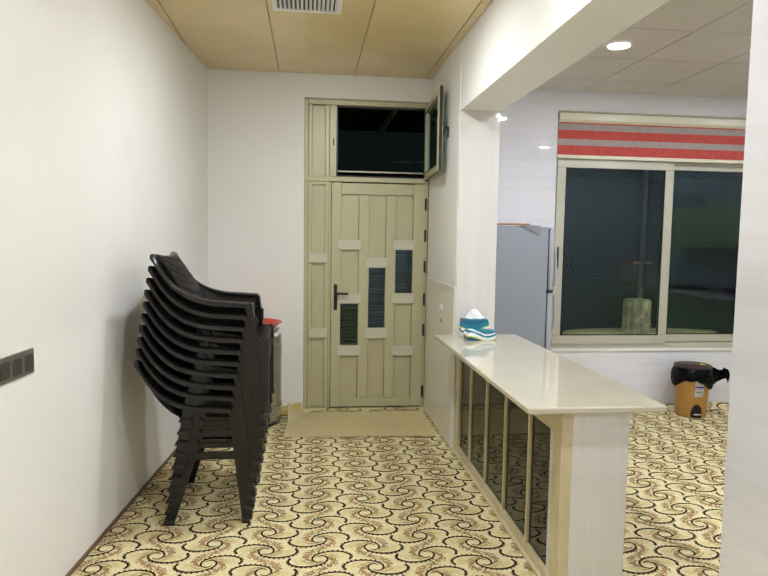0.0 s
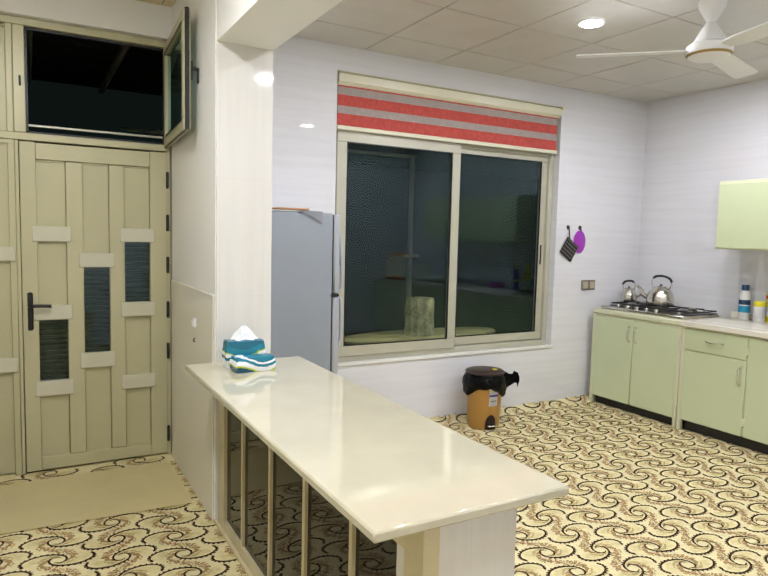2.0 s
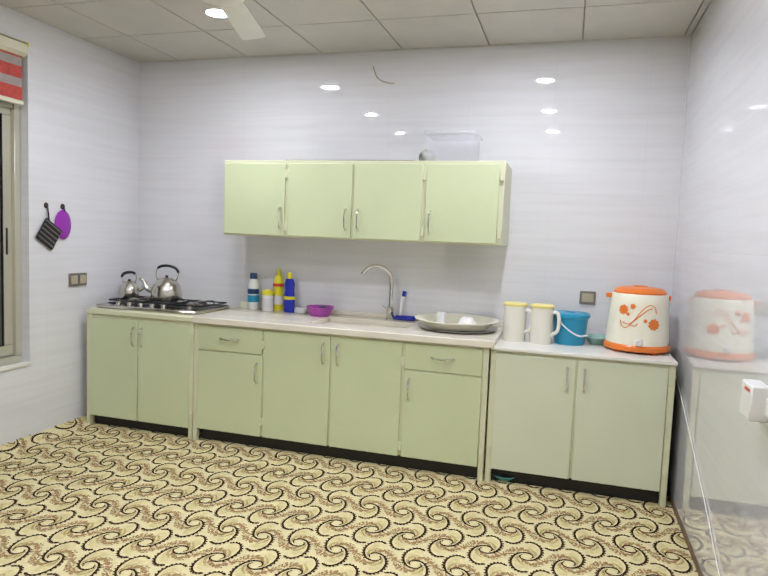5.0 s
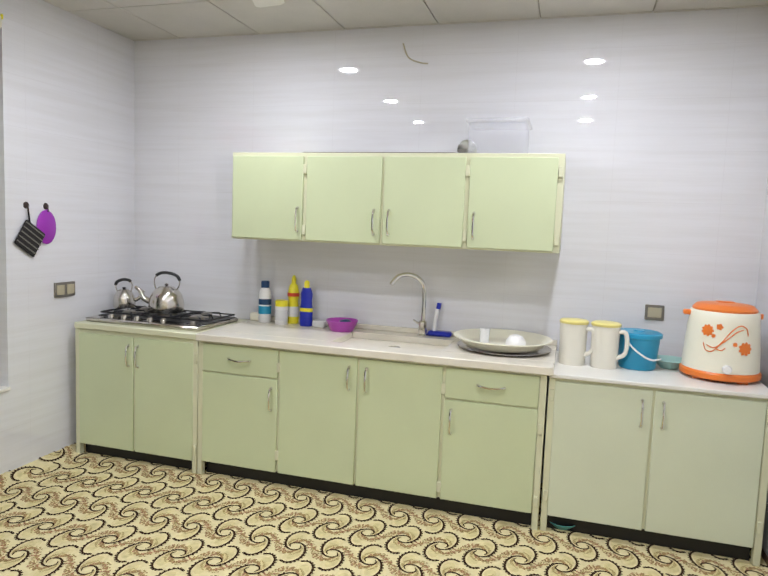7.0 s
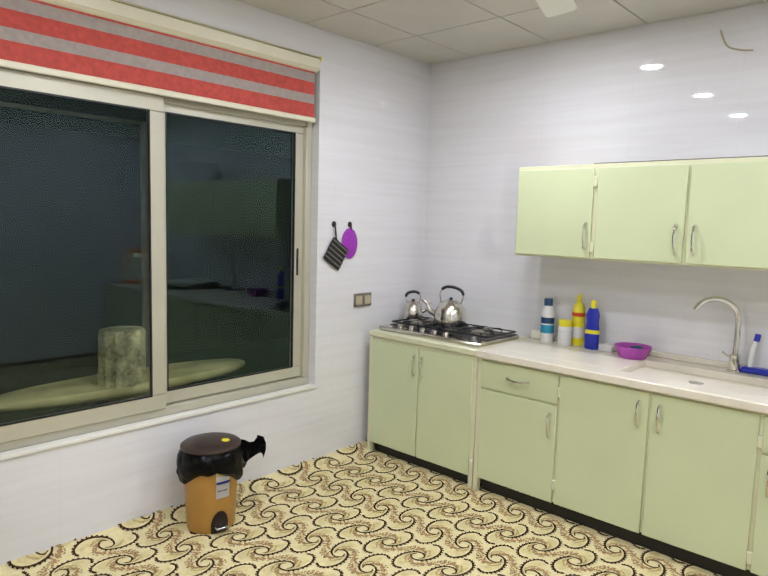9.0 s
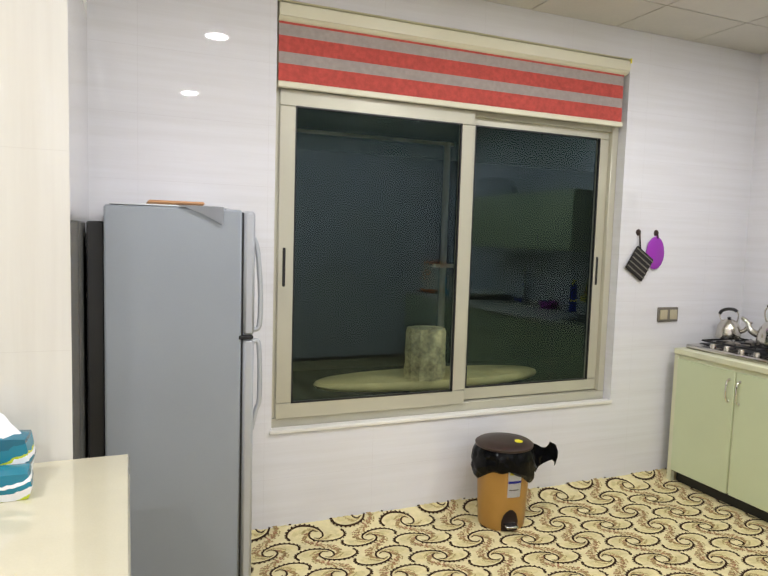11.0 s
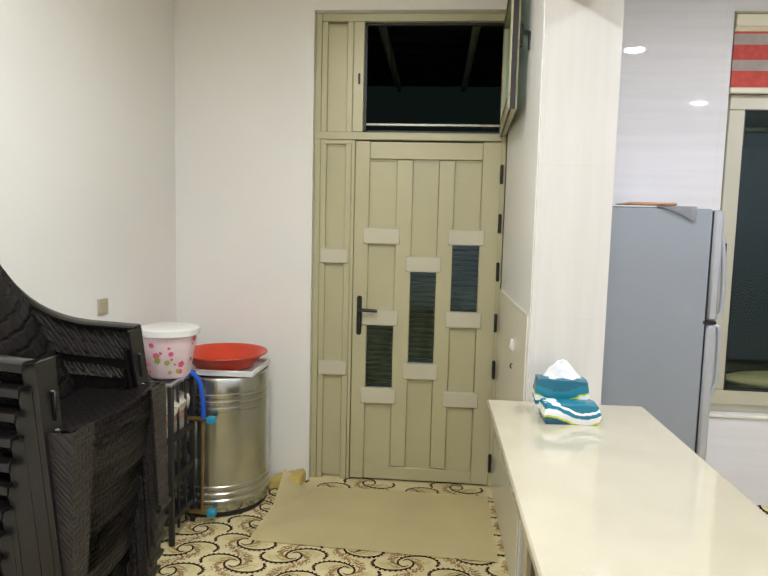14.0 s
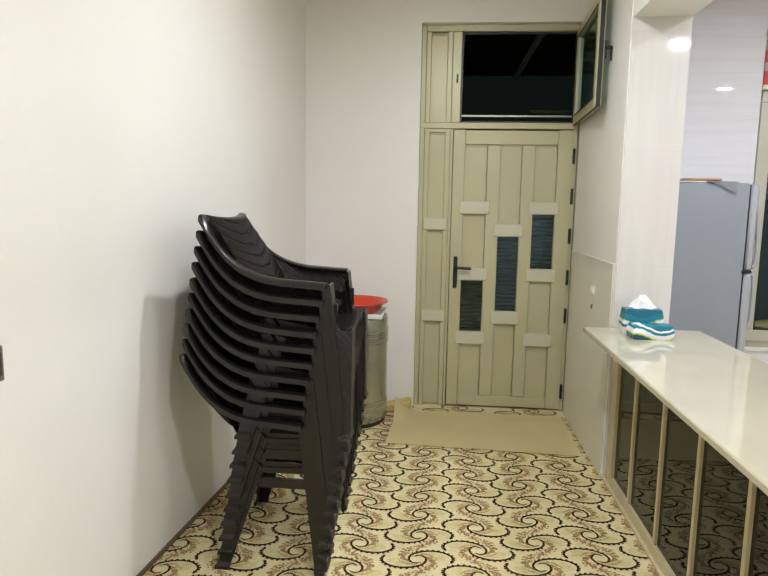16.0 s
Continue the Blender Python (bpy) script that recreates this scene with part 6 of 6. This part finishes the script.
cooler_patch(0.62, 0.265, 0.032, 9, "flower", M_ORANGE, "orange flower print")
cooler_patch(-0.42, 0.185, 0.036, 9, "flower", M_ORANGE, "orange flower print")
cooler_patch(0.30, 0.288, 0.017, 5, "flower", M_ORANGE, "small orange flower print")
cooler_patch(0.44, 0.240, 0.011, 7, "flower", M_ORANGE, "small orange flower print")
cooler_patch(-0.13, 0.205, 0.012, 7, "flower", M_ORANGE, "small orange flower print")
for line in ([(0.70, 0.20), (0.62, 0.165), (0.45, 0.16), (0.25, 0.20), (0.0, 0.265), (-0.25, 0.30), (-0.45, 0.285), (-0.50, 0.25)], [(0.60, 0.19), (0.40, 0.18), (0.15, 0.215), (-0.15, 0.265), (-0.35, 0.28)], [(0.35, 0.175), (0.2, 0.17), (0.12, 0.185)]):
    pts = smooth_line([(a, z, 0) for a, z in line], 6)
    part("vine", tube([on_cooler(p.x, p.y, 0.001) for p in pts], 0.0026, 6), M_ORANGE, wc, "thin orange vine print")
bm = turned(lathe([(0, 0.0), (0.021, 0.0), (0.023, 0.02), (0.018, 0.030), (0, 0.032)], seg=20), Matrix.Translation(on_cooler(0.05, 0.078)) @ Matrix.Rotation(radians(-90), 4, "Y"))
part("spigot", bm, M_WHITE, wc, "white push tap")

# ---- things on the walls ----
plate("wall_switch", 4.846, 5.018, WINY - 0.014, WINY + 0.002, 1.062, 1.158, "-y", 2, "grey double switch plate on the tiled wall")
plate("wall_socket", BACK - 0.016, BACK + 0.002, 1.825, 1.930, 1.105, 1.195, "-x", 1, "grey framed wall socket over the worktop")
solo("conduit_mark", tube(smooth_line([(BACK - 0.004, 3.50, 2.78), (BACK - 0.006, 3.46, 2.69), (BACK - 0.005, 3.38, 2.655), (BACK - 0.004, 3.33, 2.648)], 5), 0.005, 6), M_BEIGEPL, "short cable end sticking out of the tiles", "cable")
for x in (4.642, 4.792):
    hk = thing("wall_hook", (x, WINY, 1.63), "small dark brown hook disc on the tiles", "hook", "hooks by the window")
    part("disc", turned(lathe([(0, 0.006), (0.018, 0.005), (0.021, 0)], seg=20), Matrix.Translation((x, WINY, 1.645)) @ Matrix.Rotation(radians(90), 4, "X")), M_LID, hk)
    part("hook", tube(smooth_line([(x, WINY - 0.004, 1.64), (x, WINY - 0.016, 1.63), (x, WINY - 0.018, 1.615), (x, WINY - 0.012, 1.61)], 4), 0.004, 8), M_LID, hk)
mt = thing("oven_mitt", (4.66, WINY - 0.02, 1.32), "black striped quilted pot holder hanging on a hook", "pot holder")
R45 = Matrix.Translation((4.652, WINY - 0.016, 1.445)) @ Matrix.Rotation(radians(33), 4, "Y")
part("pad", turned(box(-0.085, 0.085, -0.008, 0.008, -0.085, 0.085, 0.007), R45), M_MITT, mt)
for k in range(5):
    part("stripe", turned(box(-0.083, 0.083, -0.0095, -0.0075, -0.066 + 0.032 * k, -0.058 + 0.032 * k), R45), M_STRIPE, mt)
part("loop", tube(smooth_line([(4.652, WINY - 0.014, 1.54), (4.644, WINY - 0.014, 1.60), (4.642, WINY - 0.013, 1.625), (4.648, WINY - 0.014, 1.60), (4.656, WINY - 0.014, 1.54)], 4), 0.004, 6), M_MITT, mt)
pp = thing("trivet", (4.795, WINY - 0.02, 1.41), "round purple silicone trivet hanging on a hook", "trivet")
part("disc", turned(lathe([(0, 0.010), (0.085, 0.010), (0.092, 0.006), (0.092, 0.002), (0.088, 0), (0, 0)], seg=36), Matrix.Translation((4.785, WINY - 0.006, 1.515)) @ Matrix.Rotation(radians(90), 4, "X") @ Matrix.Diagonal((0.82, 1.15, 1, 1))), M_PURPLE, pp)
part("loop", tube(smooth_line([(4.785, WINY - 0.012, 1.61), (4.792, WINY - 0.014, 1.63), (4.799, WINY - 0.012, 1.61)], 3), 0.004, 6), M_PURPLE, pp)

# plug adapter on the near wall
sk = plate("wall_socket", 3.17, 3.34, NEAR - 0.002, NEAR + 0.014, 0.905, 1.045, "y", 2, "grey framed double socket on the glossy wall")
ad = thing("plug_adapter", (3.42, NEAR + 0.04, 0.96), "white plug-in timer with a small dial", "adapter")
part("case", box(3.345, 3.47, NEAR + 0.014, NEAR + 0.075, 0.955, 1.075, 0.006), M_WHITE, ad)
part("bracket", box(3.30, 3.36, NEAR + 0.012, NEAR + 0.030, 0.98, 1.04, 0.003), M_WHITE, ad)
part("red_stripe", box(3.36, 3.42, NEAR + 0.0745, NEAR + 0.0765, 1.050, 1.060), M_RED, ad, "red stripe")
part("dial", turned(lathe([(0, 0.02), (0.018, 0.02), (0.020, 0), (0, 0)], seg=18), Matrix.Translation((3.47, NEAR + 0.045, 1.00)) @ Matrix.Rotation(radians(90), 4, "Y")), M_WHITE, ad)
solo("power_cord", tube(smooth_line([(5.42, NEAR + 0.006, 0.82), (4.85, NEAR + 0.006, 0.62), (4.2, NEAR + 0.006, 0.36), (3.8, NEAR + 0.006, 0.18), (3.3, NEAR + 0.006, 0.05)], 6), 0.0025, 6), M_WHITE, "thin white power cord along the glossy wall", "cable")
